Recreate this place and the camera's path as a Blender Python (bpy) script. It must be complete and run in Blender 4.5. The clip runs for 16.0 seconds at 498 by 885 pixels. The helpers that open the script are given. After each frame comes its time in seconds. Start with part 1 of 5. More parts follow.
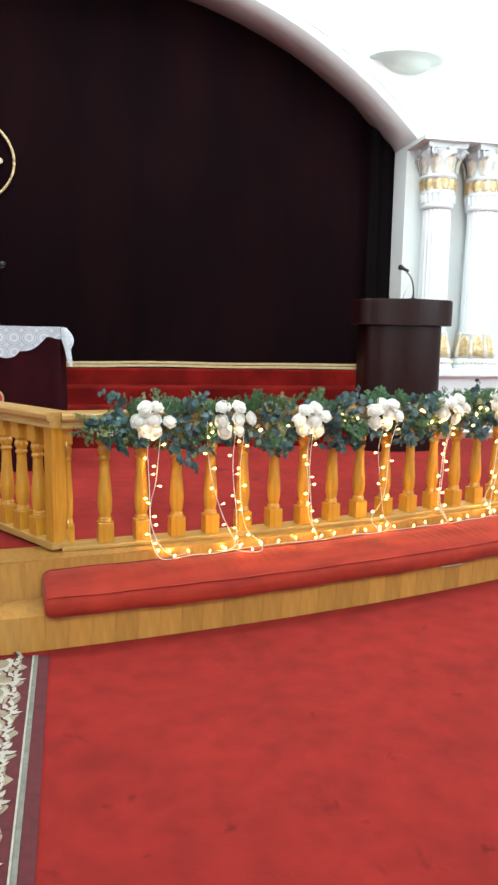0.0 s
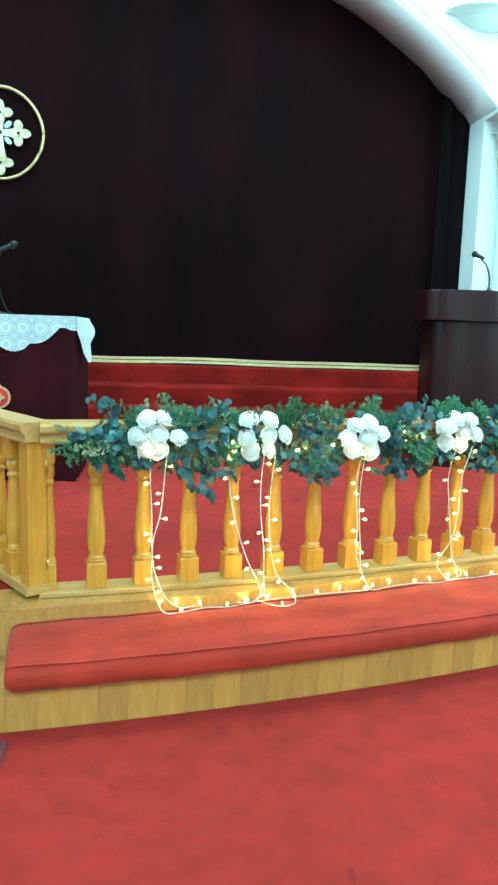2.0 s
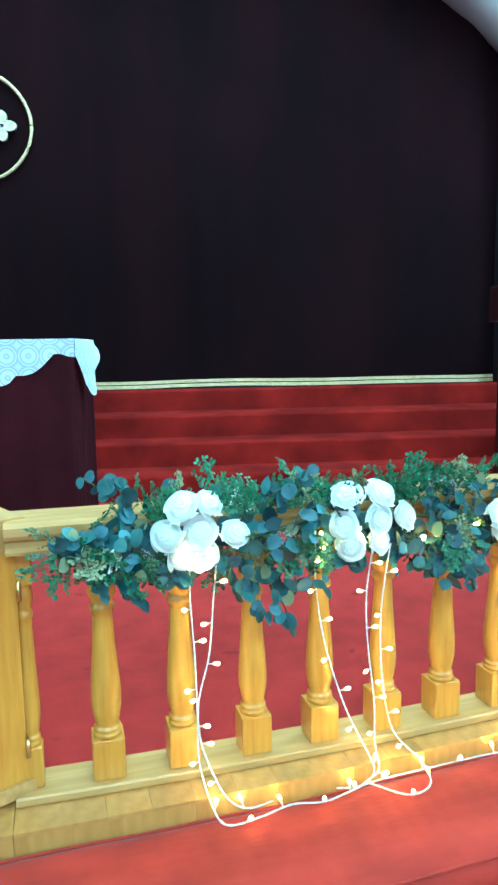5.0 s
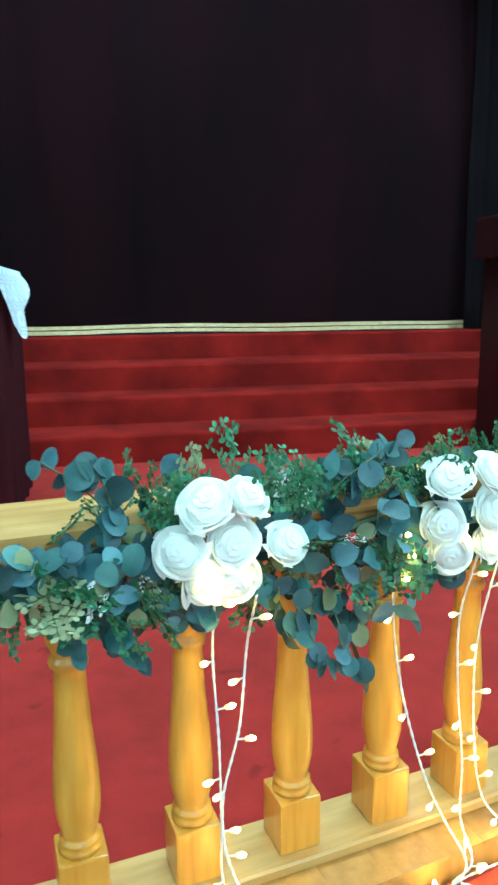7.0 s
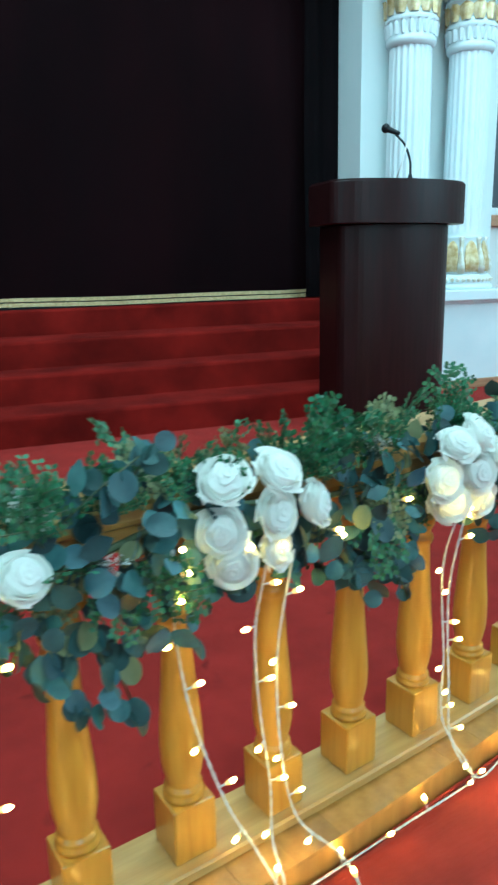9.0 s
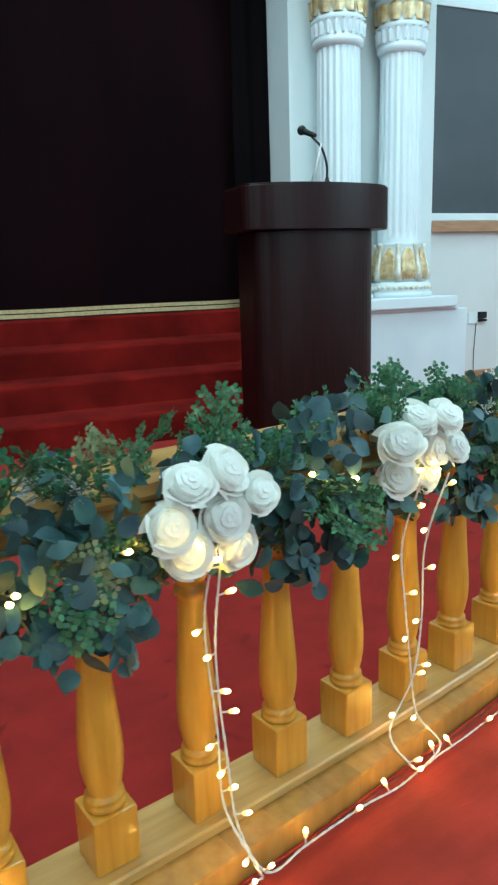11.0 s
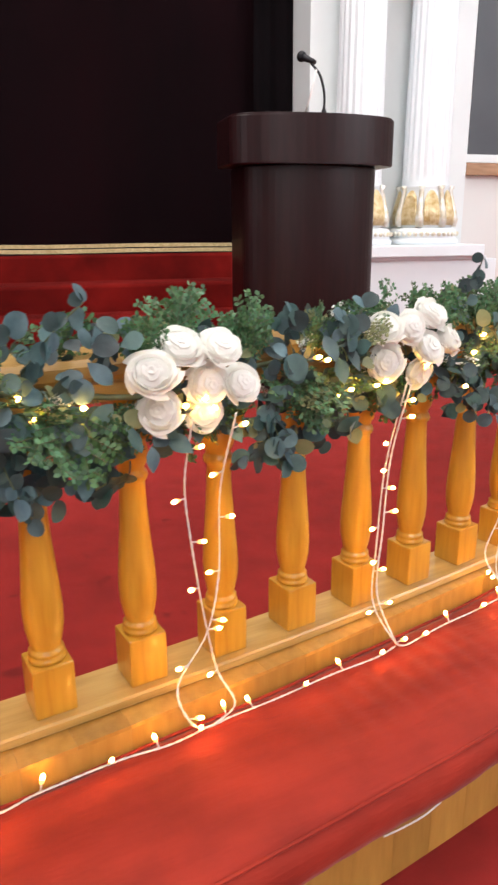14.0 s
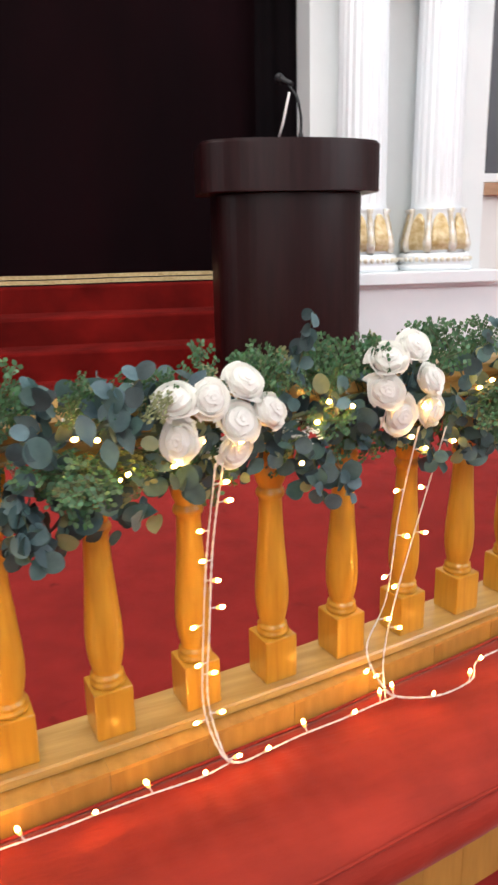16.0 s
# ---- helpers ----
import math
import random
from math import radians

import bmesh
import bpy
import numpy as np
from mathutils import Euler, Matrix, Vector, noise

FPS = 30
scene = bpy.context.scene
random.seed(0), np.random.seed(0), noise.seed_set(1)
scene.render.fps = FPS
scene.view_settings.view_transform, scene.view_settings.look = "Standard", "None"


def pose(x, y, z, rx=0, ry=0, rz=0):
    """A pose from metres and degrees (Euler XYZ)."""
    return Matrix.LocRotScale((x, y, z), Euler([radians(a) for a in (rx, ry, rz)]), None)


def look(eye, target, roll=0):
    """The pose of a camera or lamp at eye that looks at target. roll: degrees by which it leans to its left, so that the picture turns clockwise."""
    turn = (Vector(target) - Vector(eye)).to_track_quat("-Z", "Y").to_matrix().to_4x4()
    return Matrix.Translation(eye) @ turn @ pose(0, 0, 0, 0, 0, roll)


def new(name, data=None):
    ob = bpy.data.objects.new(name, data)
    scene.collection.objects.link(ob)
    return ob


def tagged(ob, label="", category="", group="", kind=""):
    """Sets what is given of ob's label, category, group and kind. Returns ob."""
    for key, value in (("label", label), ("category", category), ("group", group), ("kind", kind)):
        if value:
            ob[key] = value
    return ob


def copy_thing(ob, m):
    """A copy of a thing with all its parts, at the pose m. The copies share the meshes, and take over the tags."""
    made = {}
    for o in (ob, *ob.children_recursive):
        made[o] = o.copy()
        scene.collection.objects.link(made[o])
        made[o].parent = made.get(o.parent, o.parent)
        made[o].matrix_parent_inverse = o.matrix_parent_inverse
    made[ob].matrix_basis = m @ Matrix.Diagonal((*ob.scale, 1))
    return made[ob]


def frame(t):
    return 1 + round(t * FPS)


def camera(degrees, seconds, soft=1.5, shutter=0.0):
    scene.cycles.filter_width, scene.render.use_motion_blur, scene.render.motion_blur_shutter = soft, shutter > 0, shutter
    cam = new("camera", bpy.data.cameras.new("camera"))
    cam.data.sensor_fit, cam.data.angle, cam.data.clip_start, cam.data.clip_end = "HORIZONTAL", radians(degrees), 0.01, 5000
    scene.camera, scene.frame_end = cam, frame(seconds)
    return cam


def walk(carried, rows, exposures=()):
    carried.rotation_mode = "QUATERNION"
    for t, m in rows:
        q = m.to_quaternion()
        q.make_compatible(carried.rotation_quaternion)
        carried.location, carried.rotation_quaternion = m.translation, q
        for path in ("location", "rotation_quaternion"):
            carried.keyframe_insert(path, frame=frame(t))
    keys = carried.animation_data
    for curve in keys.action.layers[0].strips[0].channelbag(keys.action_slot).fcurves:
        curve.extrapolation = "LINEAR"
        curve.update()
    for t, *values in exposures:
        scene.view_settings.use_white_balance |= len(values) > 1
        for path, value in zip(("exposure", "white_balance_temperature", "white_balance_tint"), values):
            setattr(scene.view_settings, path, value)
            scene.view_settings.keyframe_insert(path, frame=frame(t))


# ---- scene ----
cam = camera(38.43, 16.0, soft=2.4, shutter=0.5)
ROWS = [
    (0.0, -0.000, -0.000, 1.345, -23.17, -8.26, -0.95),
    (0.5, 0.094, 0.132, 1.335, -21.62, -9.18, -0.25),
    (1.0, 0.214, 0.330, 1.355, -19.30, -8.13, -2.09),
    (1.5, 0.330, 0.492, 1.327, -18.80, -8.25, -2.52),
    (2.0, 0.383, 0.692, 1.334, -18.66, -8.63, -1.88),
    (2.5, 0.400, 0.865, 1.342, -18.64, -8.23, -0.92),
    (3.0, 0.465, 1.049, 1.350, -16.90, -7.09, -0.44),
    (3.5, 0.526, 1.242, 1.344, -14.37, -6.73, -1.97),
    (4.0, 0.578, 1.396, 1.331, -14.77, -7.97, -0.48),
    (4.5, 0.567, 1.593, 1.361, -16.55, -8.05, 0.05),
    (5.0, 0.549, 1.756, 1.360, -17.76, -7.74, 0.94),
    (7.5, 0.572, 2.473, 1.264, -28.80, -13.06, 0.16),
    (8.0, 0.595, 2.497, 1.256, -34.26, -13.90, 0.50),
    (8.5, 0.652, 2.484, 1.269, -34.81, -14.09, 0.83),
    (9.0, 0.777, 2.469, 1.287, -34.53, -14.05, 1.22),
    (9.5, 0.925, 2.425, 1.294, -34.71, -13.93, 1.22),
    (10.0, 1.046, 2.410, 1.282, -35.83, -13.05, 2.00),
    (12.5, 1.505, 2.415, 1.213, -30.78, -15.48, 0.61),
    (13.0, 1.610, 2.316, 1.183, -26.00, -16.75, -1.45),
    (13.5, 1.679, 2.232, 1.180, -27.86, -16.99, 0.04),
    (14.0, 1.738, 2.212, 1.190, -28.58, -16.77, 0.40),
    (14.5, 1.848, 2.238, 1.183, -29.23, -16.34, 0.61),
    (15.0, 1.976, 2.240, 1.211, -28.19, -18.02, 0.87),
    (15.5, 2.114, 2.236, 1.229, -27.35, -16.55, 2.29),
    (16.0, 2.289, 2.198, 1.242, -22.77, -15.35, 1.30),
]
LOOK = [(0.0, -0.08, 6000, -1), (1.0, 0.12, 5900, -5), (1.5, 0.20, 5050, -29), (2.0, 0.31, 4350, -40), (2.5, 0.37, 4180, -40), (3.5, 0.47, 3850, -36), (5.0, 0.44, 3780, -34), (7.5, 0.0, 4350, -30),
        (8.0, -0.32, 4350, -32), (9.0, -0.52, 4350, -30), (9.5, -0.68, 4300, -32), (10.2, -0.74, 4300, -32), (12.5, -0.50, 6500, 12), (13.0, -0.23, 6550, 13), (14.5, -0.38, 6500, 13), (16.0, -0.43, 6500, 12)]
walk(cam, [(t, pose(x, y, z, 90 + pitch, roll, yaw)) for t, x, y, z, yaw, pitch, roll in ROWS], LOOK)

# ---- plan: the rail follows a shallow arc; the stage behind it is turned against the rail
K, XM, YR = 0.0387, 1.4, 3.351
ZF, ZT, ZP = 0.34, 0.338, 0.360          # chancel carpet, wooden edge strip, top of the rail's sole plate
SKEW = 0.025                             # the upper step runs slightly askew to the rail
STAGE = pose(0, 0, 0, 0, 0, -12.46)      # stage frame: x to the right along the steps, y into the stage
CX, AX, AZ, AR = -1.295, -0.371, 0.123, 4.675   # axis of the stage; centre and radius of the arch's flank


def arc(x, off=0.0, z=0.0):
    s = 2 * K * (x - XM)
    n = math.sqrt(1 + s * s)
    return Vector((x - off * s / n, YR + K * (x - XM) ** 2 + off / n, z))


def askew(x, off=0.0, z=0.0):
    return arc(x, off + SKEW * (min(max(x, -0.5), 4.0) - 1.3), z)


def heading(x):
    return math.degrees(math.atan(2 * K * (x - XM)))


# ---- light
world = bpy.data.worlds.new("daylight")
world.use_nodes = True
scene.world = world
sky = world.node_tree.nodes.new("ShaderNodeTexSky")
sky.sky_type, sky.sun_disc, sky.sun_elevation, sky.sun_rotation = "NISHITA", False, radians(40), radians(150)
world.node_tree.links.new(sky.outputs[0], world.node_tree.nodes["Background"].inputs[0])
world.node_tree.nodes["Background"].inputs[1].default_value = 0.1


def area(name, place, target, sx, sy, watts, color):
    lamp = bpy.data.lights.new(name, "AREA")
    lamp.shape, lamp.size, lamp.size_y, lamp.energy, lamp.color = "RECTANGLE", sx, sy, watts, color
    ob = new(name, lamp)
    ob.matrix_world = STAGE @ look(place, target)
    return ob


# Unseen area lamps added overhead to fill the nave; no fixtures modelled.
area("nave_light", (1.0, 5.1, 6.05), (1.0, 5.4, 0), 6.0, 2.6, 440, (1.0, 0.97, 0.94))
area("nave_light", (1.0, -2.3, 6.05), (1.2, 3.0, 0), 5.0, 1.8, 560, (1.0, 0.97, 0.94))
# Added soft fill from the nave's back and sides; the walls have no windows.
area("window_light", (1.0, -6.8, 3.0), (1.0, 4.0, 1.2), 7.0, 3.4, 300, (0.95, 0.98, 1.0))
area("window_light", (6.9, 3.0, 3.6), (2.6, 6.6, 2.2), 4.0, 3.4, 340, (0.90, 0.95, 1.0))
area("window_light", (-6.8, 1.0, 3.4), (0.5, 5.0, 1.0), 4.0, 3.4, 170, (0.90, 0.95, 1.0))


# ---- materials
def mat(name, c1, c2, scale=8.0, rough=0.6, bump=0.0, bscale=60.0, metal=0.0, sheen=0.0, stretch=(1, 1, 1), random_value=0.0, coat=0.0, dirt=None, spec=0.5, spots=None, random_hue=0.0):
    m = bpy.data.materials.new(name)
    m.use_nodes = True
    nt = m.node_tree
    p = nt.nodes["Principled BSDF"]
    tc = nt.nodes.new("ShaderNodeTexCoord")
    mp = nt.nodes.new("ShaderNodeMapping")
    mp.inputs["Scale"].default_value = stretch
    nt.links.new(tc.outputs["Object"], mp.inputs["Vector"])
    n = nt.nodes.new("ShaderNodeTexNoise")
    n.inputs["Scale"].default_value, n.inputs["Detail"].default_value = scale, 6
    nt.links.new(mp.outputs[0], n.inputs["Vector"])
    ramp = nt.nodes.new("ShaderNodeValToRGB")
    ramp.color_ramp.elements[0].position, ramp.color_ramp.elements[1].position = 0.3, 0.7
    ramp.color_ramp.elements[0].color, ramp.color_ramp.elements[1].color = (*c1, 1), (*c2, 1)
    nt.links.new(n.outputs[0], ramp.inputs[0])
    out = ramp.outputs[0]
    if dirt:
        n2 = nt.nodes.new("ShaderNodeTexNoise")
        n2.inputs["Scale"].default_value, n2.inputs["Detail"].default_value = dirt[0], 4
        nt.links.new(tc.outputs["Object"], n2.inputs["Vector"])
        mr = nt.nodes.new("ShaderNodeMapRange")
        mr.inputs[1].default_value, mr.inputs[2].default_value, mr.inputs[3].default_value, mr.inputs[4].default_value = 0.38, 0.62, dirt[1], 1.0
        nt.links.new(n2.outputs[0], mr.inputs[0])
        mx = nt.nodes.new("ShaderNodeVectorMath")
        mx.operation = "SCALE"
        nt.links.new(out, mx.inputs[0])
        nt.links.new(mr.outputs[0], mx.inputs["Scale"])
        out = mx.outputs[0]
    if spots:
        n3 = nt.nodes.new("ShaderNodeTexNoise")
        n3.inputs["Scale"].default_value, n3.inputs["Detail"].default_value, n3.inputs["Distortion"].default_value = spots[0], 3, 0.6
        nt.links.new(tc.outputs["Object"], n3.inputs["Vector"])
        mr = nt.nodes.new("ShaderNodeMapRange")
        mr.inputs[1].default_value, mr.inputs[2].default_value, mr.inputs[3].default_value, mr.inputs[4].default_value = spots[1], spots[2], 1.0, spots[3]
        nt.links.new(n3.outputs[0], mr.inputs[0])
        mx = nt.nodes.new("ShaderNodeVectorMath")
        mx.operation = "SCALE"
        nt.links.new(out, mx.inputs[0])
        nt.links.new(mr.outputs[0], mx.inputs["Scale"])
        out = mx.outputs[0]
    if random_value:
        oi = nt.nodes.new("ShaderNodeObjectInfo")
        hs = nt.nodes.new("ShaderNodeHueSaturation")
        mr = nt.nodes.new("ShaderNodeMapRange")
        mr.inputs[3].default_value, mr.inputs[4].default_value = 1 - random_value, 1 + random_value
        ge = nt.nodes.new("ShaderNodeNewGeometry")
        ad = nt.nodes.new("ShaderNodeMath")
        fr = nt.nodes.new("ShaderNodeMath")
        ad.operation, fr.operation = "ADD", "FRACT"
        nt.links.new(oi.outputs["Random"], ad.inputs[0])
        nt.links.new(ge.outputs["Random Per Island"], ad.inputs[1])
        nt.links.new(ad.outputs[0], fr.inputs[0])
        nt.links.new(fr.outputs[0], mr.inputs[0])
        nt.links.new(mr.outputs[0], hs.inputs["Value"])
        if random_hue:
            mh = nt.nodes.new("ShaderNodeMapRange")
            mh.inputs[3].default_value, mh.inputs[4].default_value = 0.5 - random_hue, 0.5 + random_hue
            f2 = nt.nodes.new("ShaderNodeMath")
            f2.operation = "PINGPONG"
            f2.inputs[1].default_value = 0.31
            nt.links.new(ad.outputs[0], f2.inputs[0])
            mh.inputs[2].default_value = 0.31
            nt.links.new(f2.outputs[0], mh.inputs[0])
            nt.links.new(mh.outputs[0], hs.inputs["Hue"])
        nt.links.new(out, hs.inputs["Color"])
        out = hs.outputs[0]
    nt.links.new(out, p.inputs["Base Color"])
    p.inputs["Roughness"].default_value, p.inputs["Metallic"].default_value = rough, metal
    p.inputs["Specular IOR Level"].default_value = spec
    p.inputs["Sheen Weight"].default_value, p.inputs["Sheen Roughness"].default_value = sheen, 0.4
    p.inputs["Coat Weight"].default_value, p.inputs["Coat Roughness"].default_value = coat, 0.15
    if bump:
        nb = nt.nodes.new("ShaderNodeTexNoise")
        nb.inputs["Scale"].default_value, nb.inputs["Detail"].default_value = bscale, 5
        nt.links.new(mp.outputs[0], nb.inputs["Vector"])
        b = nt.nodes.new("ShaderNodeBump")
        b.inputs["Strength"].default_value, b.inputs["Distance"].default_value = bump, 0.01
        nt.links.new(nb.outputs[0], b.inputs["Height"])
        nt.links.new(b.outputs[0], p.inputs["Normal"])
    return m


CARPET = mat("red_carpet", (0.228, 0.0140, 0.0112), (0.302, 0.0188, 0.0148), 9.0, 0.95, 0.5, 500, spec=0.25, dirt=(2.6, 0.88), spots=(8.0, 0.66, 0.74, 0.62))
# Darker than CARPET: the risers' shade is partly put into the colour.
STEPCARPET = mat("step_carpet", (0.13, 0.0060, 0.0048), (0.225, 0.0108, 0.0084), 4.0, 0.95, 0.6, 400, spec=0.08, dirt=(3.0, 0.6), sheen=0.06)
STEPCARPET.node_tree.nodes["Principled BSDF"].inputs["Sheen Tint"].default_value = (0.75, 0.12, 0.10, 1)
VELVET = mat("red_velvet", (0.280, 0.0205, 0.0102), (0.385, 0.0330, 0.0158), 5.0, 0.75, 0.2, 40, spec=0.25, sheen=0.1, stretch=(0.6, 3, 3), dirt=(7.0, 0.8))
CURTAIN = mat("maroon_curtain", (0.0040, 0.0015, 0.0024), (0.0080, 0.0020, 0.0031), 1.6, 0.9, 0.3, 200, spec=0.05, stretch=(1.6, 1.6, 0.35), dirt=(0.7, 0.72))
DRAPE = mat("black_drape", (0.0030, 0.0022, 0.0028), (0.0050, 0.0032, 0.0040), 4.0, 0.9, 0.2, 200, spec=0.05)
ALTARCLOTH = mat("maroon_velvet", (0.018, 0.002, 0.004), (0.030, 0.003, 0.006), 5.0, 0.85, 0.3, 300, spec=0.1)
OAK = mat("honey_oak", (0.43, 0.196, 0.015), (0.57, 0.298, 0.030), 7.0, 0.34, 0.05, 40, stretch=(8, 8, 0.8), coat=0.42)
OAKRAIL = mat("honey_oak_rail", (0.38, 0.215, 0.055), (0.51, 0.315, 0.098), 7.0, 0.35, 0.08, 40, stretch=(0.8, 8, 8), coat=0.2)
PLANK = mat("oak_plank", (0.355, 0.178, 0.035), (0.48, 0.262, 0.060), 6.0, 0.4, 0.08, 40, stretch=(6, 6, 1), random_value=0.17, coat=0.3)
PLASTER = mat("white_plaster", (0.70, 0.755, 0.76), (0.78, 0.82, 0.815), 1.5, 0.6, 0.05, 30)
WALLGREY = mat("cream_wall", (0.68, 0.675, 0.655), (0.74, 0.735, 0.715), 1.5, 0.7, 0.05, 40)
COLUMN = mat("white_paint", (0.71, 0.77, 0.80), (0.79, 0.83, 0.85), 3.0, 0.4, 0.03, 30)
GOLD = mat("gold_leaf", (0.55, 0.34, 0.10), (0.80, 0.56, 0.22), 18.0, 0.32, 0.25, 60, metal=0.85)
GILT = mat("worn_gilding", (0.60, 0.53, 0.36), (0.80, 0.80, 0.78), 30.0, 0.4, 0.3, 80, metal=0.3)
OLDGOLD = mat("old_gold", (0.46, 0.31, 0.11), (0.80, 0.70, 0.46), 26.0, 0.36, 0.3, 70, metal=0.45)
GOLDCLOTH = mat("gold_braid", (0.42, 0.32, 0.14), (0.66, 0.55, 0.30), 60.0, 0.5, 0.4, 200, metal=0.3)
DARKWOOD = mat("dark_walnut", (0.0115, 0.0031, 0.0036), (0.0195, 0.0050, 0.0055), 6.0, 0.36, 0.06, 60, stretch=(6, 6, 0.5), spec=0.22)
BLACK = mat("black_plastic", (0.008, 0.008, 0.010), (0.014, 0.014, 0.016), 30, 0.5, spec=0.25)
STEEL = mat("brushed_steel", (0.4, 0.4, 0.42), (0.6, 0.6, 0.62), 40, 0.35, metal=0.9)
BOARD = mat("slate_board", (0.045, 0.05, 0.06), (0.06, 0.065, 0.075), 2.0, 0.5, 0.04, 30)
BROWN = mat("brown_wood", (0.30, 0.16, 0.08), (0.42, 0.24, 0.13), 8, 0.5, stretch=(1, 6, 6))
PETAL = mat("silk_petal", (0.93, 0.935, 0.87), (0.965, 0.97, 0.93), 25, 0.6, 0.06, 80)
EUCA = mat("eucalyptus_leaf", (0.026, 0.066, 0.072), (0.095, 0.18, 0.176), 20, 0.5, 0.1, 90, random_value=0.62, random_hue=0.045)
BOX = mat("boxwood_leaf", (0.034, 0.115, 0.045), (0.095, 0.215, 0.085), 25, 0.5, random_value=0.5, random_hue=0.03)
PALE = mat("pale_leaf", (0.22, 0.26, 0.12), (0.36, 0.38, 0.20), 25, 0.55, random_value=0.3)
FILLER = mat("white_filler", (0.62, 0.66, 0.62), (0.75, 0.77, 0.73), 40, 0.6)
STEM = mat("stem_green", (0.07, 0.10, 0.05), (0.12, 0.14, 0.07), 30, 0.6)
WIRE = mat("white_wire", (0.66, 0.64, 0.62), (0.76, 0.74, 0.72), 60, 0.35, 0.2, 200)
BEIGE = mat("beige_wool", (0.22, 0.19, 0.125), (0.34, 0.30, 0.21), 14, 0.9, 0.4, 300)
CREAM = mat("cream_wool", (0.36, 0.35, 0.29), (0.50, 0.49, 0.42), 30, 0.9, 0.4, 300)
MAROON = mat("maroon_wool", (0.07, 0.010, 0.015), (0.11, 0.016, 0.022), 30, 0.9, 0.4, 300)
GREYWOOL = mat("grey_wool", (0.15, 0.15, 0.125), (0.23, 0.23, 0.20), 40, 0.9, 0.4, 300)
REDPATCH = mat("red_silk", (0.40, 0.02, 0.015), (0.50, 0.035, 0.025), 40, 0.6)
for m, share in ((PETAL, 0.26), (EUCA, 0.15), (BOX, 0.2), (PALE, 0.3)):
    nt = m.node_tree
    pr, tr, mx = nt.nodes["Principled BSDF"], nt.nodes.new("ShaderNodeBsdfTranslucent"), nt.nodes.new("ShaderNodeMixShader")
    nt.links.new(pr.inputs["Base Color"].links[0].from_socket, tr.inputs["Color"])
    mx.inputs[0].default_value = share
    nt.links.new(pr.outputs[0], mx.inputs[1])
    nt.links.new(tr.outputs[0], mx.inputs[2])
    nt.links.new(mx.outputs[0], nt.nodes["Material Output"].inputs["Surface"])
GLOW = bpy.data.materials.new("warm_bulb")
GLOW.use_nodes = True
gp = GLOW.node_tree.nodes["Principled BSDF"]
gp.inputs["Base Color"].default_value = (1, 0.8, 0.5, 1)
gp.inputs["Emission Color"].default_value = (1.0, 0.49, 0.08, 1)
gp.inputs["Emission Strength"].default_value = 140.0
# Weakly glowing collar stands in for the amber bloom round each bulb.
HALO = GLOW.copy()
HALO.name = "amber_bulb_socket"
gc = HALO.node_tree.nodes["Principled BSDF"]
gc.inputs["Emission Color"].default_value = (1.0, 0.40, 0.04, 1)
gc.inputs["Emission Strength"].default_value = 2.2

LACE = bpy.data.materials.new("white_lace")
LACE.use_nodes = True
nt = LACE.node_tree
lp = nt.nodes["Principled BSDF"]
lp.inputs["Base Color"].default_value = (0.60, 0.67, 0.74, 1)
lp.inputs["Roughness"].default_value = 0.8
tc = nt.nodes.new("ShaderNodeTexCoord")
vo = nt.nodes.new("ShaderNodeTexVoronoi")
vo.feature, vo.inputs["Randomness"].default_value, vo.inputs["Scale"].default_value = "F1", 0.0, 9.5
cr = nt.nodes.new("ShaderNodeValToRGB")
for k, (at, v) in enumerate(((0.0, 1.0), (0.10, 0.62), (0.17, 0.95), (0.32, 0.95), (0.37, 0.55), (0.44, 1.0), (0.50, 0.6), (0.62, 0.9))):
    el = cr.color_ramp.elements[k] if k < 2 else cr.color_ramp.elements.new(at)
    el.position, el.color = at, (v, v, v, 1)
nt.links.new(tc.outputs["UV"], vo.inputs["Vector"])
nt.links.new(vo.outputs["Distance"], cr.inputs[0])
nt.links.new(cr.outputs[0], lp.inputs["Alpha"])


# ---- builders
def mesh_of(bm, name, material, smooth=False):
    me = bpy.data.meshes.new(name)
    bm.to_mesh(me)
    bm.free()
    for m in (material if isinstance(material, (list, tuple)) else [material]):
        me.materials.append(m)
    if smooth:
        me.polygons.foreach_set("use_smooth", [True] * len(me.polygons))
    return me


def thing(name, bm, material, label="", category="", group="", kind="", smooth=False, m=None):
    ob = new(name, mesh_of(bm, name, material, smooth))
    if m is not None:
        ob.matrix_world = m
    return tagged(ob, label, category, group, kind)


def empty(name, m, label, category, group=""):
    ob = new(name)
    ob.empty_display_size = 0.1
    ob.matrix_world = m
    return tagged(ob, label, category, group)


def part(name, bm, material, parent, label="", smooth=False, m=None):
    """bm is in the parent's own frame; m places the part in that frame."""
    me = bm if isinstance(bm, bpy.types.Mesh) else mesh_of(bm, name, material, smooth)
    ob = new(name, me)
    ob.parent = parent
    if m is not None:
        ob.matrix_basis = m
    return tagged(ob, label)


def box(bm, x0, x1, y0, y1, z0, z1, bevel=0.0):
    b = bmesh.new()
    bmesh.ops.create_cube(b, size=1)
    for v in b.verts:
        v.co = Vector(((x0 + x1) / 2 + v.co.x * (x1 - x0), (y0 + y1) / 2 + v.co.y * (y1 - y0), (z0 + z1) / 2 + v.co.z * (z1 - z0)))
    if bevel:
        bmesh.ops.bevel(b, geom=b.edges[:], offset=bevel, segments=2, affect="EDGES", profile=0.6)
    join(bm, b)


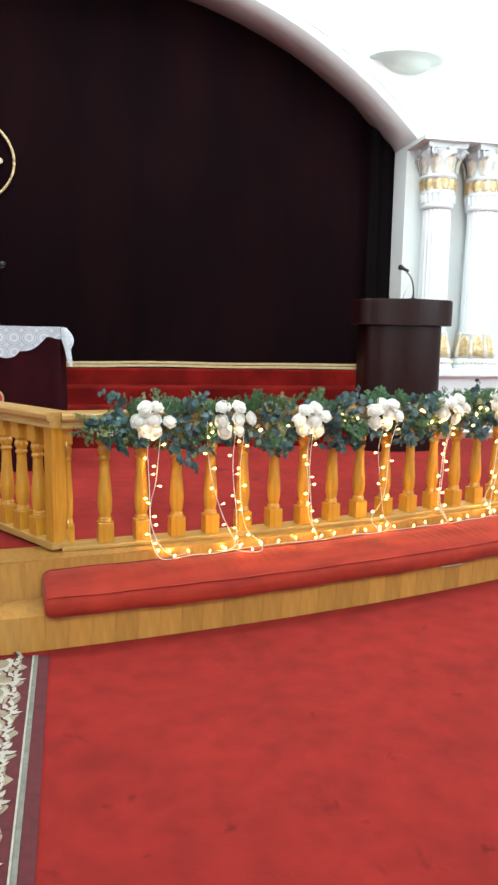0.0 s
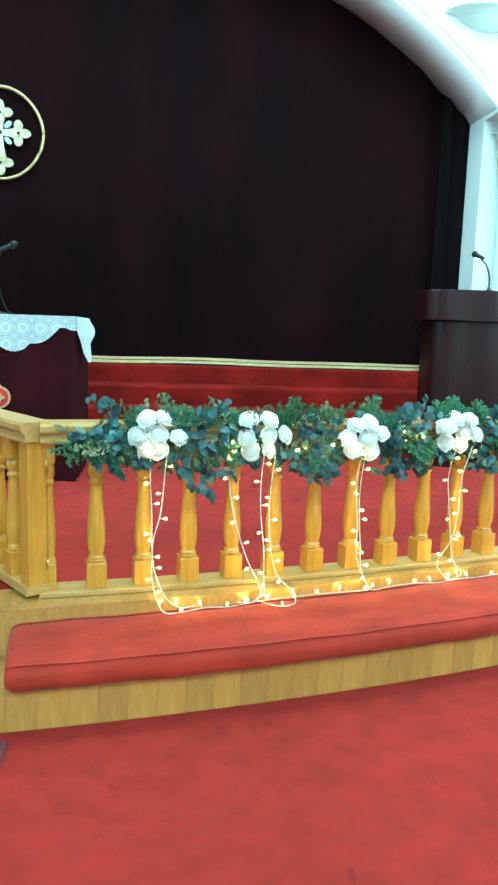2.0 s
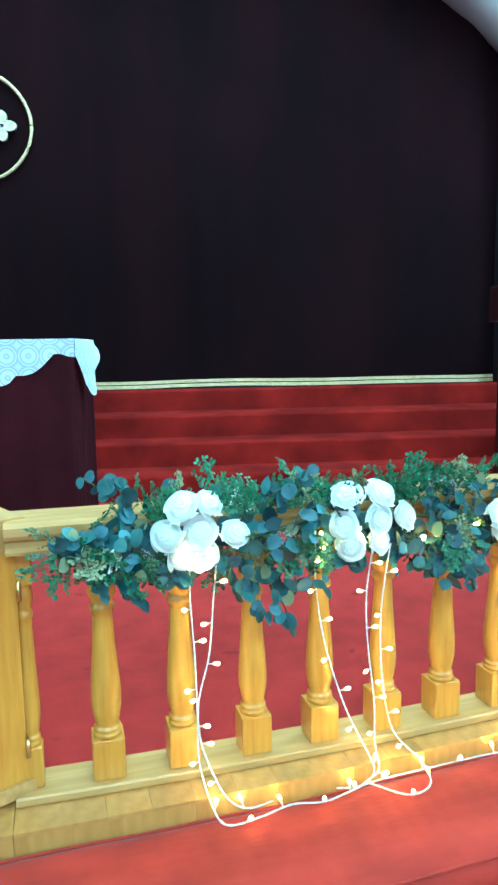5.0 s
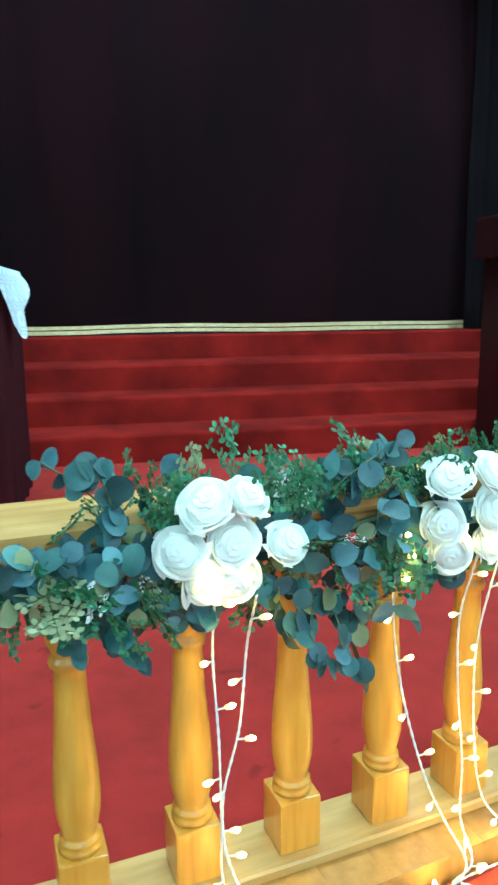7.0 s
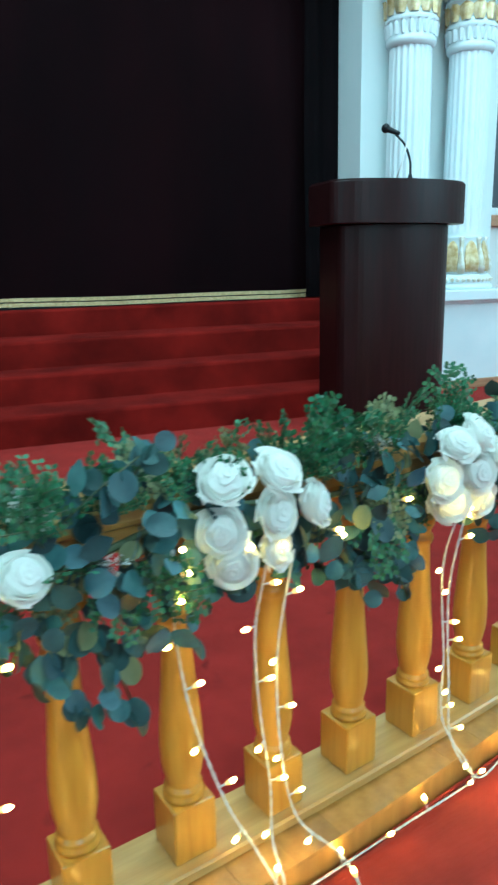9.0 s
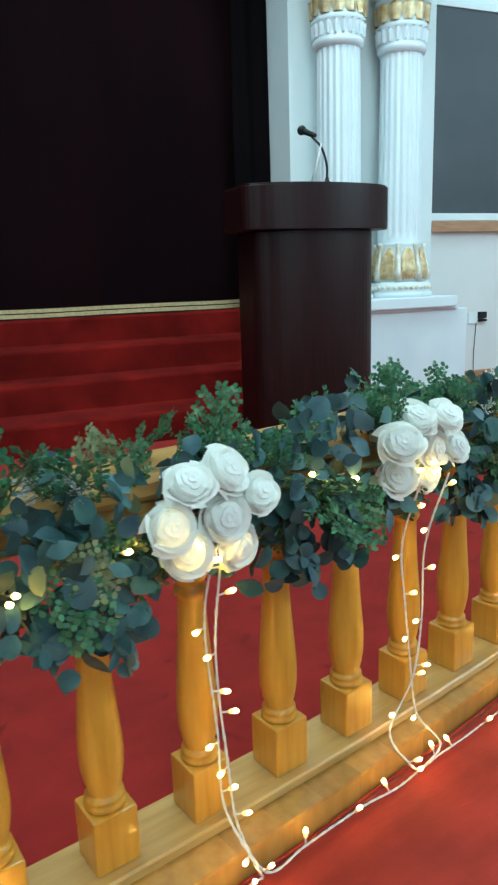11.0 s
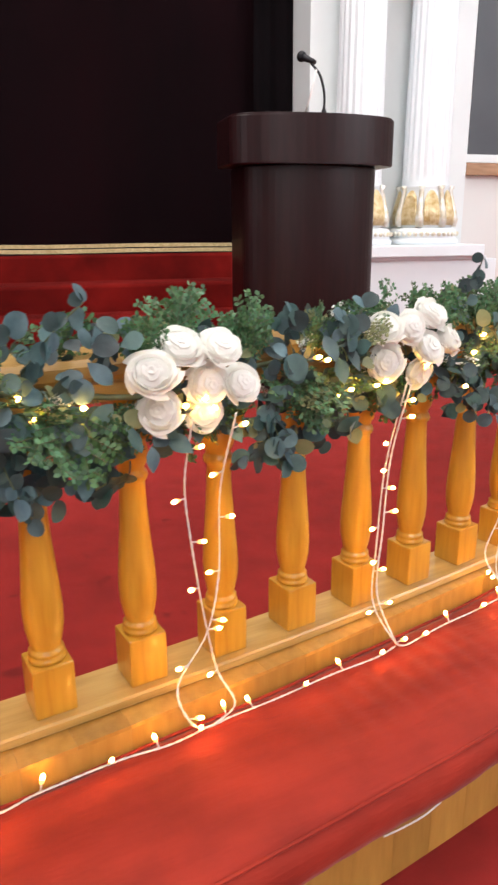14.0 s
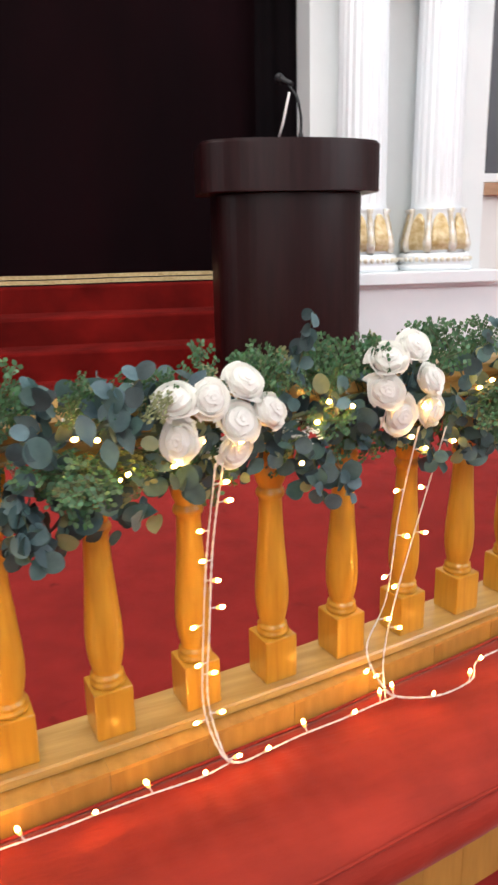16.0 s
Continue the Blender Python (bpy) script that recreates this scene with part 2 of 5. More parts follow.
def join(bm, b):
    me = bpy.data.meshes.new("tmp")
    b.to_mesh(me)
    b.free()
    bm.from_mesh(me)
    bpy.data.meshes.remove(me)


def lathe(bm, profile, segs=24, centre=(0, 0)):
    rings = []
    for r, z in profile:
        rings.append([bm.verts.new((centre[0] + r * math.cos(2 * math.pi * i / segs), centre[1] + r * math.sin(2 * math.pi * i / segs), z)) for i in range(segs)])
    for a, b in zip(rings, rings[1:]):
        for i in range(segs):
            f = bm.faces.new((a[i], a[(i + 1) % segs], b[(i + 1) % segs], b[i]))
            f.smooth = True
    bm.faces.new(rings[0][::-1])
    bm.faces.new(rings[-1])


def sweep(bm, profile, place, stations, closed=True):
    """Closed profile of (off, z) carried along place(station, off, z)."""
    rings = [[bm.verts.new(place(s, o, z)) for o, z in profile] for s in stations]
    n = len(profile)
    for a, b in zip(rings, rings[1:]):
        for i in range(n if closed else n - 1):
            bm.faces.new((a[i], a[(i + 1) % n], b[(i + 1) % n], b[i]))
    if closed:
        bm.faces.new(rings[0][::-1])
        bm.faces.new(rings[-1])
    bmesh.ops.recalc_face_normals(bm, faces=bm.faces)


def tube(bm, points, radius, segs=6):
    pts = [Vector(p) for p in points]
    rings = []
    for i, p in enumerate(pts):
        d = (pts[min(i + 1, len(pts) - 1)] - pts[max(i - 1, 0)]).normalized()
        u = d.orthogonal().normalized() if abs(d.z) > 0.9 else d.cross(Vector((0, 0, 1))).normalized()
        w = d.cross(u)
        r = radius[i] if isinstance(radius, (list, tuple)) else radius
        rings.append([bm.verts.new(p + r * (u * math.cos(2 * math.pi * k / segs) + w * math.sin(2 * math.pi * k / segs))) for k in range(segs)])
    for a, b in zip(rings, rings[1:]):
        for k in range(segs):
            f = bm.faces.new((a[k], a[(k + 1) % segs], b[(k + 1) % segs], b[k]))
            f.smooth = True
    bm.faces.new(rings[0][::-1])
    bm.faces.new(rings[-1])


def spline(points, steps=6):
    p = [Vector(q) for q in points]
    p = [2 * p[0] - p[1]] + p + [2 * p[-1] - p[-2]]
    out = []
    for i in range(1, len(p) - 2):
        for k in range(steps):
            t = k / steps
            out.append(0.5 * (2 * p[i] + (p[i + 1] - p[i - 1]) * t + (2 * p[i - 1] - 5 * p[i] + 4 * p[i + 1] - p[i + 2]) * t * t + (3 * p[i] - p[i - 1] - 3 * p[i + 1] + p[i + 2]) * t ** 3))
    return out + [p[-2]]


def span(a, b, n):
    return [a + (b - a) * i / n for i in range(n + 1)]


def slab(name, corners, z0, z1, material, label, m=STAGE):
    bm = bmesh.new()
    lo = [bm.verts.new((x, y, z0)) for x, y in corners]
    hi = [bm.verts.new((x, y, z1)) for x, y in corners]
    bm.faces.new(lo[::-1])
    bm.faces.new(hi)
    for i in range(len(corners)):
        j = (i + 1) % len(corners)
        bm.faces.new((lo[i], lo[j], hi[j], hi[i]))
    bmesh.ops.recalc_face_normals(bm, faces=bm.faces)
    return thing(name, bm, material, label, "", "", "structure", m=m)


# ---- setting: floor, platform, walls
XL, XR, YB, ZC = -7.2, 7.2, -7.0, 6.2
slab("floor", [(XL, YB), (XR, YB), (XR, 8.6), (XL, 8.6)], -0.2, 0.0, CARPET, "worn red carpet on the nave floor")
bm = bmesh.new()
sweep(bm, [(0.07, ZF), (0.07, 0.0), (6.0, 0.0), (6.0, ZF)], arc, span(-5.5, 8.0, 54))
thing("chancel_floor", bm, CARPET, "red carpet of the raised chancel floor", "", "", "structure")
bm = bmesh.new()
sweep(bm, [(-0.118, 0.0), (-0.118, ZT - 0.008), (0.10, ZT - 0.008), (0.10, 0.0)], askew, span(-5.5, 8.0, 54))
thing("upper_step", bm, OAKRAIL, "honey oak upper step under the rail", "", "", "structure")
bm = bmesh.new()
sweep(bm, [(-0.366, 0.0), (-0.366, 0.152), (-0.05, 0.152), (-0.05, 0.0)], arc, span(-5.5, 8.0, 54))
thing("lower_step", bm, OAKRAIL, "honey oak lower step below the rail", "", "", "structure")

STEPS = [(6.550, 0.17), (6.902, 0.34), (7.207, 0.51), (7.581, 0.68)]
prof = [(8.55, 0.0)]
for y, h in STEPS:
    base = prof[-1][1] if len(prof) > 1 else 0.0
    if len(prof) == 1:
        prof = [(8.55, 0.0), (y, 0.0)]
    prof += [(y, h - 0.02), (y + 0.006, h - 0.006), (y + 0.02, h)]
    nxt = [s[0] for s in STEPS if s[0] > y]
    prof += [(nxt[0] if nxt else 8.55, h)]
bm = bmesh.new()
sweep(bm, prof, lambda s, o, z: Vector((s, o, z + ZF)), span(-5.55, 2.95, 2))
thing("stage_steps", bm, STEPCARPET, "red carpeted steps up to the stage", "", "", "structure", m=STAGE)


def arch_z(x):
    if x < 2 * CX - AX:
        x = 2 * CX - x
    return AZ + AR if x < AX else AZ + math.sqrt(max(AR * AR - (x - AX) ** 2, 0))


XJ = 3.01
ZS = arch_z(XJ)
XJL = 2 * CX - XJ
bm = bmesh.new()
xs = span(XJL, XJ, 72)
Y0, Y1 = 7.05, 7.66
rows4 = [[bm.verts.new(c) for c in ((x, Y0, ZC), (x, Y0, arch_z(x)), (x, Y1, arch_z(x)), (x, Y1, ZC))] for x in xs]
for a, b in zip(rows4, rows4[1:]):
    for i in range(3):
        f = bm.faces.new((a[i], b[i], b[i + 1], a[i + 1]))
        f.smooth = i == 1
box(bm, XJ, 4.20, Y0, 8.6, ZS, ZC)
box(bm, XL, XJL, Y0, 8.6, ZS, ZC)
box(bm, XJ, 4.20, 7.30, 8.6, 0.0, ZS - 0.002)
box(bm, XL, XJL, 7.30, 8.6, 0.0, ZS - 0.002)
thing("wall_north", bm, PLASTER, "white plaster wall with a broad stage arch", "", "", "structure", m=STAGE)
bm = bmesh.new()
box(bm, 4.20, XR, 7.36, 8.6, 0.0, ZC)
thing("wall_north_side", bm, WALLGREY, "cream painted wall beside the arch", "", "", "structure", m=STAGE)
slab("wall_east", [(XR, YB), (XR + 0.3, YB), (XR + 0.3, 8.6), (XR, 8.6)], -0.2, ZC, WALLGREY, "cream painted nave wall")
slab("wall_west", [(XL - 0.3, YB), (XL, YB), (XL, 8.6), (XL - 0.3, 8.6)], -0.2, ZC, WALLGREY, "cream painted nave wall")
slab("wall_south", [(XL - 0.3, YB - 0.3), (XR + 0.3, YB - 0.3), (XR + 0.3, YB), (XL - 0.3, YB)], -0.2, ZC, WALLGREY, "cream painted nave wall")
slab("wall_stage", [(XL - 0.3, 8.6), (XR + 0.3, 8.6), (XR + 0.3, 8.9), (XL - 0.3, 8.9)], -0.2, ZC, WALLGREY, "plain wall behind the stage curtain")
slab("ceiling", [(XL - 0.3, YB - 0.3), (XR + 0.3, YB - 0.3), (XR + 0.3, 8.9), (XL - 0.3, 8.9)], ZC, ZC + 0.2, PLASTER, "white plaster ceiling")

# arch mouldings on the front of the wall
bm = bmesh.new()
for k, (d0, d1, proud) in enumerate(((0.02, 0.05, 0.010), (0.075, 0.10, 0.015), (0.125, 0.14, 0.009))):
    st = []
    for a in span(math.radians(46.2), math.radians(90), 40):
        st.append(a)
    b = bmesh.new()
    sweep(b, [(d0, 0.0), (d0, proud), (d1, proud), (d1, 0.0)], lambda s, o, z: Vector((AX + (AR + o) * math.cos(s), Y0 - z, AZ + (AR + o) * math.sin(s))), st)
    join(bm, b)
thing("arch_moulding", bm, PLASTER, "white stepped plaster moulding round the arch", "", "", "structure", m=STAGE)

# ---- stage curtain with its gold braid and cross
def curtain_y(u, z):
    w = 0.007 * math.sin(u * 9.0 + 1.8 * math.sin(u * 2.3) + 0.5 * z) + 0.004 * math.sin(u * 23 + 1.7 + 2 * math.sin(u * 3.1)) + 0.028 * noise.noise(Vector((u * 1.4, z * 0.35, 3.1)))
    gather = max(0.0, min(1.0, (u - 2.5) / 0.25))
    return 7.64 + w * (1.25 - 0.12 * z) * (1 - 0.5 * gather) + 0.05 * gather * (1.0 + 0.4 * math.sin(u * 26))


bm = bmesh.new()
us, zs = span(-5.6, 3.008, 260), span(1.075, 5.3, 22)
grid = [[bm.verts.new((u, curtain_y(u, z), z)) for z in zs] for u in us]
for a, b in zip(grid, grid[1:]):
    for i in range(len(zs) - 1):
        bm.faces.new((a[i], b[i], b[i + 1], a[i + 1])).smooth = True
curtain = empty("stage_curtain", STAGE, "closed dark maroon velvet stage curtain with gold braid along the bottom", "curtain")
part("drape", bm, CURTAIN, curtain)
for z0, z1, tag in ((1.032, 1.058, "gold braid band"), (1.066, 1.090, "gold braid band")):
    bm = bmesh.new()
    sweep(bm, [(-0.012, z0), (-0.012, z1), (0.0, z1), (0.0, z0)], lambda s, o, z: Vector((s, curtain_y(s, 1.08) + o - 0.004, z + 0.007 * math.sin(s * 3.1) * math.sin(s * 1.1 + 1))), span(-5.6, 3.0, 160))
    part("braid", bm, GOLDCLOTH, curtain, tag)
# Added black strip paints the shade of the gap under the curtain.
bm = bmesh.new()
sweep(bm, [(-0.002, 1.022), (-0.002, 1.064), (0.002, 1.064), (0.002, 1.022)], lambda s, o, z: Vector((s, curtain_y(s, 1.08) + o + 0.002, z)), span(-5.6, 3.0, 120))
part("hem", bm, BLACK, curtain, "black strip drawn as the dark gap under the curtain")

bm = bmesh.new()
us, zs = span(2.735, 3.006, 40), span(0.0, 1.0, 12)
grid = [[bm.verts.new((u + 0.02 * math.sin(z * 9 + 1) * (3.006 - u), 7.612 + 0.012 * math.sin(u * 48 + 1.8 * z) + 0.25 * max(0, 2.80 - u), 1.03 + (arch_z(u) + 0.01 - 1.03) * z)) for z in zs] for u in us]
for a, b in zip(grid, grid[1:]):
    for i in range(len(zs) - 1):
        bm.faces.new((a[i], b[i], b[i + 1], a[i + 1])).smooth = True
thing("side_drape", bm, DRAPE, "narrow black side drape hanging beside the arch jamb", "curtain", m=STAGE)
bm = bmesh.new()
ring = [Vector((0.362 * math.cos(a) * (1 + 0.02 * math.cos(3 * a)), 0, 0.387 * math.sin(a))) for a in span(0, 2 * math.pi, 72)]
tube(bm, ring, 0.0135, 8)
emb = empty("embroidered_cross", STAGE @ pose(CX, 7.615, 3.02), "gold and white embroidered cross inside a gold ring on the curtain", "emblem")
part("ring", bm, GOLDCLOTH, emb, "gold braid ring", True)


def flat_shape(bm, outline, y0, y1, bevel=0.0):
    """A plate in the xz plane from y0 (front) to y1."""
    a = [bm.verts.new((x, y0, z)) for x, z in outline]
    b = [bm.verts.new((x, y1, z)) for x, z in outline]
    bm.faces.new(a)
    bm.faces.new(b[::-1])
    n = len(outline)
    for i in range(n):
        bm.faces.new((a[i], b[i], b[(i + 1) % n], a[(i + 1) % n]))
    bmesh.ops.recalc_face_normals(bm, faces=bm.faces)


def blob(cx, cz, rx, rz, ang=0.0, n=16):
    return [(cx + rx * math.cos(t) * math.cos(ang) - rz * math.sin(t) * math.sin(ang), cz + rx * math.cos(t) * math.sin(ang) + rz * math.sin(t) * math.cos(ang)) for t in span(0, 2 * math.pi, n)[:-1]]


def fleur_cross(parent, s, long, y, m1, m2, m3):
    """Four arms that flare and end in three rounded lobes."""
    for name, ang, length in (("arm", 0, 1.0), ("arm", 90, 1.08), ("arm", 180, 1.0), ("arm", 270, long)):
        bm = bmesh.new()
        L = 0.14 * s * length
        flat_shape(bm, [(0.012 * s, -0.022 * s), (L * 0.5, -0.026 * s), (L, -0.052 * s), (L, 0.052 * s), (L * 0.5, 0.026 * s), (0.012 * s, 0.022 * s)], y, y + 0.02)
        for dx, dz, rx, rz in ((0.042, 0, 0.052, 0.034), (-0.002, 0.056, 0.034, 0.042), (-0.002, -0.056, 0.034, 0.042)):
            flat_shape(bm, blob(L + dx * s, dz * s, rx * s, rz * s), y - 0.006, y + 0.02)
        r = part(name, bm, m1, parent, m=pose(0, 0, 0, 0, -ang, 0))
    for a in (45, 135, 225, 315):
        bm = bmesh.new()
        flat_shape(bm, blob(0.085 * s * math.cos(radians(a)), 0.085 * s * math.sin(radians(a)), 0.034 * s, 0.018 * s, radians(a)), y - 0.008, y + 0.02)
        part("jewel", bm, m2, parent)
    for x, z in ((0, 0), (0.14, 0), (-0.14, 0), (0, 0.15), (0, -0.14 * long)):
        bm = bmesh.new()
        flat_shape(bm, blob(x * s, z * s, 0.011 * s, 0.011 * s), y - 0.014, y + 0.02)
        part("stone", bm, m3, parent, "dark stone")


PALEGOLD = mat("pale_gold_thread", (0.36, 0.30, 0.13), (0.68, 0.64, 0.50), 22, 0.5, 0.4, 120)
PALEBLUE = mat("pale_blue_silk", (0.42, 0.56, 0.62), (0.55, 0.68, 0.72), 40, 0.5)
fleur_cross(emb, 1.13, 1.62, -0.02, PALEGOLD, PALEBLUE, BLACK)


# ---- columns on their pedestal
def leaf_ring(bm, n, r, z0, z1, out, w, ang0=0.0, curl=0.03):
    """A ring of upright acanthus leaves, curling outwards at the tip."""
    for i in range(n):
        a = ang0 + 2 * math.pi * i / n
        c, s = math.cos(a), math.sin(a)
        rows_ = []
        for t in (0.0, 0.25, 0.5, 0.75, 0.92, 1.0):
            z = z0 + (z1 - z0) * (t if t < 1 else 0.9)
            rr = r + out * t ** 2 + (curl if t == 1.0 else 0.0)
            half = w * (0.75 + 0.5 * math.sin(t * math.pi * 0.8)) * (0.45 if t >= 0.92 else 1)
            rows_.append([bm.verts.new((c * (rr + d) - s * k, s * (rr + d) + c * k, z)) for k, d in ((-half, 0.0), (-half * 0.4, 0.012), (0, 0.022), (half * 0.4, 0.012), (half, 0.0))])
        for p, q in zip(rows_, rows_[1:]):
            for k in range(4):
                bm.faces.new((p[k], p[k + 1], q[k + 1], q[k])).smooth = True


def build_column(x, y):
    ob = empty("column", STAGE @ pose(x, y, 0), "white fluted column with gilded leaf base and capital", "column", "paired columns")
    z0 = 1.07
    bm = bmesh.new()
    lathe(bm, [(0.232, z0), (0.238, z0 + 0.012), (0.238, z0 + 0.03), (0.222, z0 + 0.04), (0.226, z0 + 0.05), (0.228, z0 + 0.085), (0.215, z0 + 0.10), (0.20, z0 + 0.108)], 40)
    part("plinth_ring", bm, COLUMN, ob)
    bm = bmesh.new()
    for i in range(36):
        a = 2 * math.pi * i / 36
        b = bmesh.new()
        bmesh.ops.create_uvsphere(b, u_segments=8, v_segments=5, radius=0.016)
        bmesh.ops.translate(b, verts=b.verts, vec=(0.226 * math.cos(a), 0.226 * math.sin(a), z0 + 0.068))
        join(bm, b)
    part("beading", bm, GILT, ob, "worn silver-gold beading", True)
    bm = bmesh.new()
    lathe(bm, [(0.188, z0 + 0.105), (0.193, z0 + 0.15), (0.190, z0 + 0.20), (0.176, z0 + 0.27), (0.162, z0 + 0.33), (0.158, z0 + 0.36), (0.168, z0 + 0.378)], 40)
    part("base_bulb", bm, COLUMN, ob, smooth=True)
    bm = bmesh.new()
    for i in range(8):
        a = 2 * math.pi * (i + 0.5) / 8
        c, s = math.cos(a), math.sin(a)
        for k in range(-4, 5):
            t = k / 4.0
            top = z0 + 0.345 - 0.035 * t * t
            pts = []
            for q in span(0, 1, 6):
                z = z0 + 0.125 + (top - z0 - 0.125) * q
                r = 0.194 - 0.032 * max(0, (z - z0 - 0.19) / 0.18)
                k2 = t * 0.047 * (0.95 - 0.22 * q + 0.1 * math.sin(math.pi * q))
                pts.append((c * r - s * k2, s * r + c * k2, z))
            tube(bm, pts, [0.005, 0.009, 0.010, 0.010, 0.009, 0.008, 0.005], 6)
    part("shell_leaf", bm, OLDGOLD, ob, "gilded shell leaves")
    bm = bmesh.new()
    for i in range(8):
        a = 2 * math.pi * i / 8
        c, s = math.cos(a), math.sin(a)
        pts = [(c * r, s * r, z0 + z) for r, z in ((0.196, 0.115), (0.200, 0.16), (0.194, 0.21), (0.180, 0.28), (0.167, 0.34), (0.174, 0.375))]
        tube(bm, pts, [0.024, 0.030, 0.024, 0.018, 0.016, 0.022], 8)
    part("base_rib", bm, GILT, ob, "whitish ribs between the gilded leaves")
    bm = bmesh.new()
    nf, per, rings = 20, 6, []
    for z, r0 in ((z0 + 0.375, 0.158), (z0 + 0.40, 0.155), (z0 + 0.45, 0.155), (2.2, 0.148), (2.70, 0.143)):
        ringv = []
        for i in range(nf * per):
            t = (i % per) / per
            dip = 0.010 * math.sin(math.pi * (t - 0.12) / 0.76) if 0.12 < t < 0.88 and z > z0 + 0.42 else 0
            a = 2 * math.pi * i / (nf * per)
            ringv.append(bm.verts.new(((r0 - dip) * math.cos(a), (r0 - dip) * math.sin(a), z)))
        rings.append(ringv)
    for a, b in zip(rings, rings[1:]):
        for i in range(nf * per):
            bm.faces.new((a[i], a[(i + 1) % (nf * per)], b[(i + 1) % (nf * per)], b[i]))
    part("shaft", bm, COLUMN, ob)
    bm = bmesh.new()
    lathe(bm, [(0.15, 2.68), (0.165, 2.70), (0.168, 2.725), (0.155, 2.74), (0.16, 2.80), (0.168, 2.83), (0.178, 2.85), (0.165, 2.86), (0.165, 2.98), (0.182, 2.99), (0.182, 3.01), (0.168, 3.02), (0.172, 3.12), (0.195, 3.235), (0.20, 3.25)], 40)
    part("capital_bell", bm, COLUMN, ob, smooth=True)
    bm = bmesh.new()
    leaf_ring(bm, 20, 0.156, 2.745, 2.835, 0.012, 0.016, curl=0.006)
    part("flute_leaf", bm, COLUMN, ob)
    bm = bmesh.new()
    leaf_ring(bm, 12, 0.166, 2.865, 2.985, 0.010, 0.040, curl=0.004)
    part("gilded_leaf", bm, OLDGOLD, ob, "gilded band of leaves")
    bm = bmesh.new()
    leaf_ring(bm, 8, 0.172, 3.02, 3.20, 0.05, 0.050, 0.2, curl=0.035)
    part("acanthus", bm, GILT, ob, "white acanthus leaves with gilding")
    bm = bmesh.new()
    for i in range(4):
        a = math.pi / 4 + i * math.pi / 2
        c, s = math.cos(a), math.sin(a)
        for side in (-1, 1):
            pts = []
            for q in span(0, 4.2 * math.pi, 34):
                r = 0.05 * (1 - q / (4.6 * math.pi))
                pts.append((c * (0.225 + r * math.cos(q)) - s * side * 0.024, s * (0.225 + r * math.cos(q)) + c * side * 0.024, 3.205 + r * math.sin(q)))
            tube(bm, pts, 0.009, 5)
    part("volute", bm, COLUMN, ob, smooth=True)
    bm = bmesh.new()
    pts = []
    for i in range(4):
        a0 = math.pi / 4 + i * math.pi / 2
        for q in span(0, 1, 8)[:-1]:
            p0 = Vector((math.cos(a0), math.sin(a0))) * 0.29
            p1 = Vector((math.cos(a0 + math.pi / 2), math.sin(a0 + math.pi / 2))) * 0.29
            p = p0.lerp(p1, q)
            p -= p.normalized() * 0.035 * math.sin(math.pi * q)
            pts.append(p)
    lo = [bm.verts.new((p.x, p.y, 3.252)) for p in pts]
    hi = [bm.verts.new((p.x * 1.04, p.y * 1.04, 3.30)) for p in pts]
    bm.faces.new(lo[::-1])
    bm.faces.new(hi)
    for i in range(len(pts)):
        bm.faces.new((lo[i], lo[(i + 1) % len(pts)], hi[(i + 1) % len(pts)], hi[i]))
    part("abacus", bm, COLUMN, ob)
    bm = bmesh.new()
    for i in range(4):
        a = i * math.pi / 2
        b = bmesh.new()
        bmesh.ops.create_uvsphere(b, u_segments=10, v_segments=6, radius=0.022)
        bmesh.ops.translate(b, verts=b.verts, vec=(0.20 * math.cos(a), 0.19 * math.sin(a), 3.25))
        join(bm, b)
    part("fleuron", bm, GILT, ob, "worn gilded bosses")
    return ob


col = build_column(3.293, 7.13)
copy_thing(col, STAGE @ pose(3.79, 7.13, 0, 0, 0, 9))
bm = bmesh.new()
box(bm, XJ - 0.0, 4.22, 6.86, 7.36, 3.302, ZS - 0.004, 0.004)
thing("trim_impost", bm, PLASTER, "white plaster impost above the capitals", "", "", "structure", m=STAGE)
ped = empty("column_pedestal", STAGE @ pose(0, 0, ZF), "white painted pedestal with a wooden skirting under the columns", "pedestal")
bm = bmesh.new()
box(bm, 3.02, 4.26, 6.93, 7.36, 0.06, 0.635, 0.006)
part("die", bm, COLUMN, ped)
bm = bmesh.new()
box(bm, 3.02, 4.115, 6.86, 7.34, 0.655, 0.73, 0.008)
box(bm, 3.02, 4.16, 6.90, 7.34, 0.635, 0.655, 0.004)
part("cap", bm, COLUMN, ped)
bm = bmesh.new()
box(bm, 3.02, 4.27, 6.912, 7.36, 0.0, 0.065, 0.006)
part("skirting", bm, BROWN, ped, "brown wooden skirting")
bm = bmesh.new()
box(bm, 4.275, XR, 7.335, 7.36, ZF, ZF + 0.09, 0.005)
thing("baseboard", bm, BROWN, "brown wooden baseboard", "", "", "structure", m=STAGE)

# half-bowl plaster uplight on the wall above the capitals
bm = bmesh.new()
prof = [(0.0, -0.135), (0.06, -0.13), (0.12, -0.10), (0.155, -0.06), (0.165, -0.03), (0.23, -0.012), (0.26, 0.0), (0.24, 0.004), (0.15, -0.01), (0.10, -0.05), (0.0, -0.07)]
rings = [[bm.verts.new((1.5 * r * math.cos(a), -r * math.sin(a), z)) for a in span(0, math.pi, 24)] for r, z in prof]
for a, b in zip(rings, rings[1:]):
    for i in range(24):
        try:
            bm.faces.new((a[i], a[i + 1], b[i + 1], b[i])).smooth = True
        except ValueError:
            pass
bmesh.ops.remove_doubles(bm, verts=bm.verts, dist=0.0005)
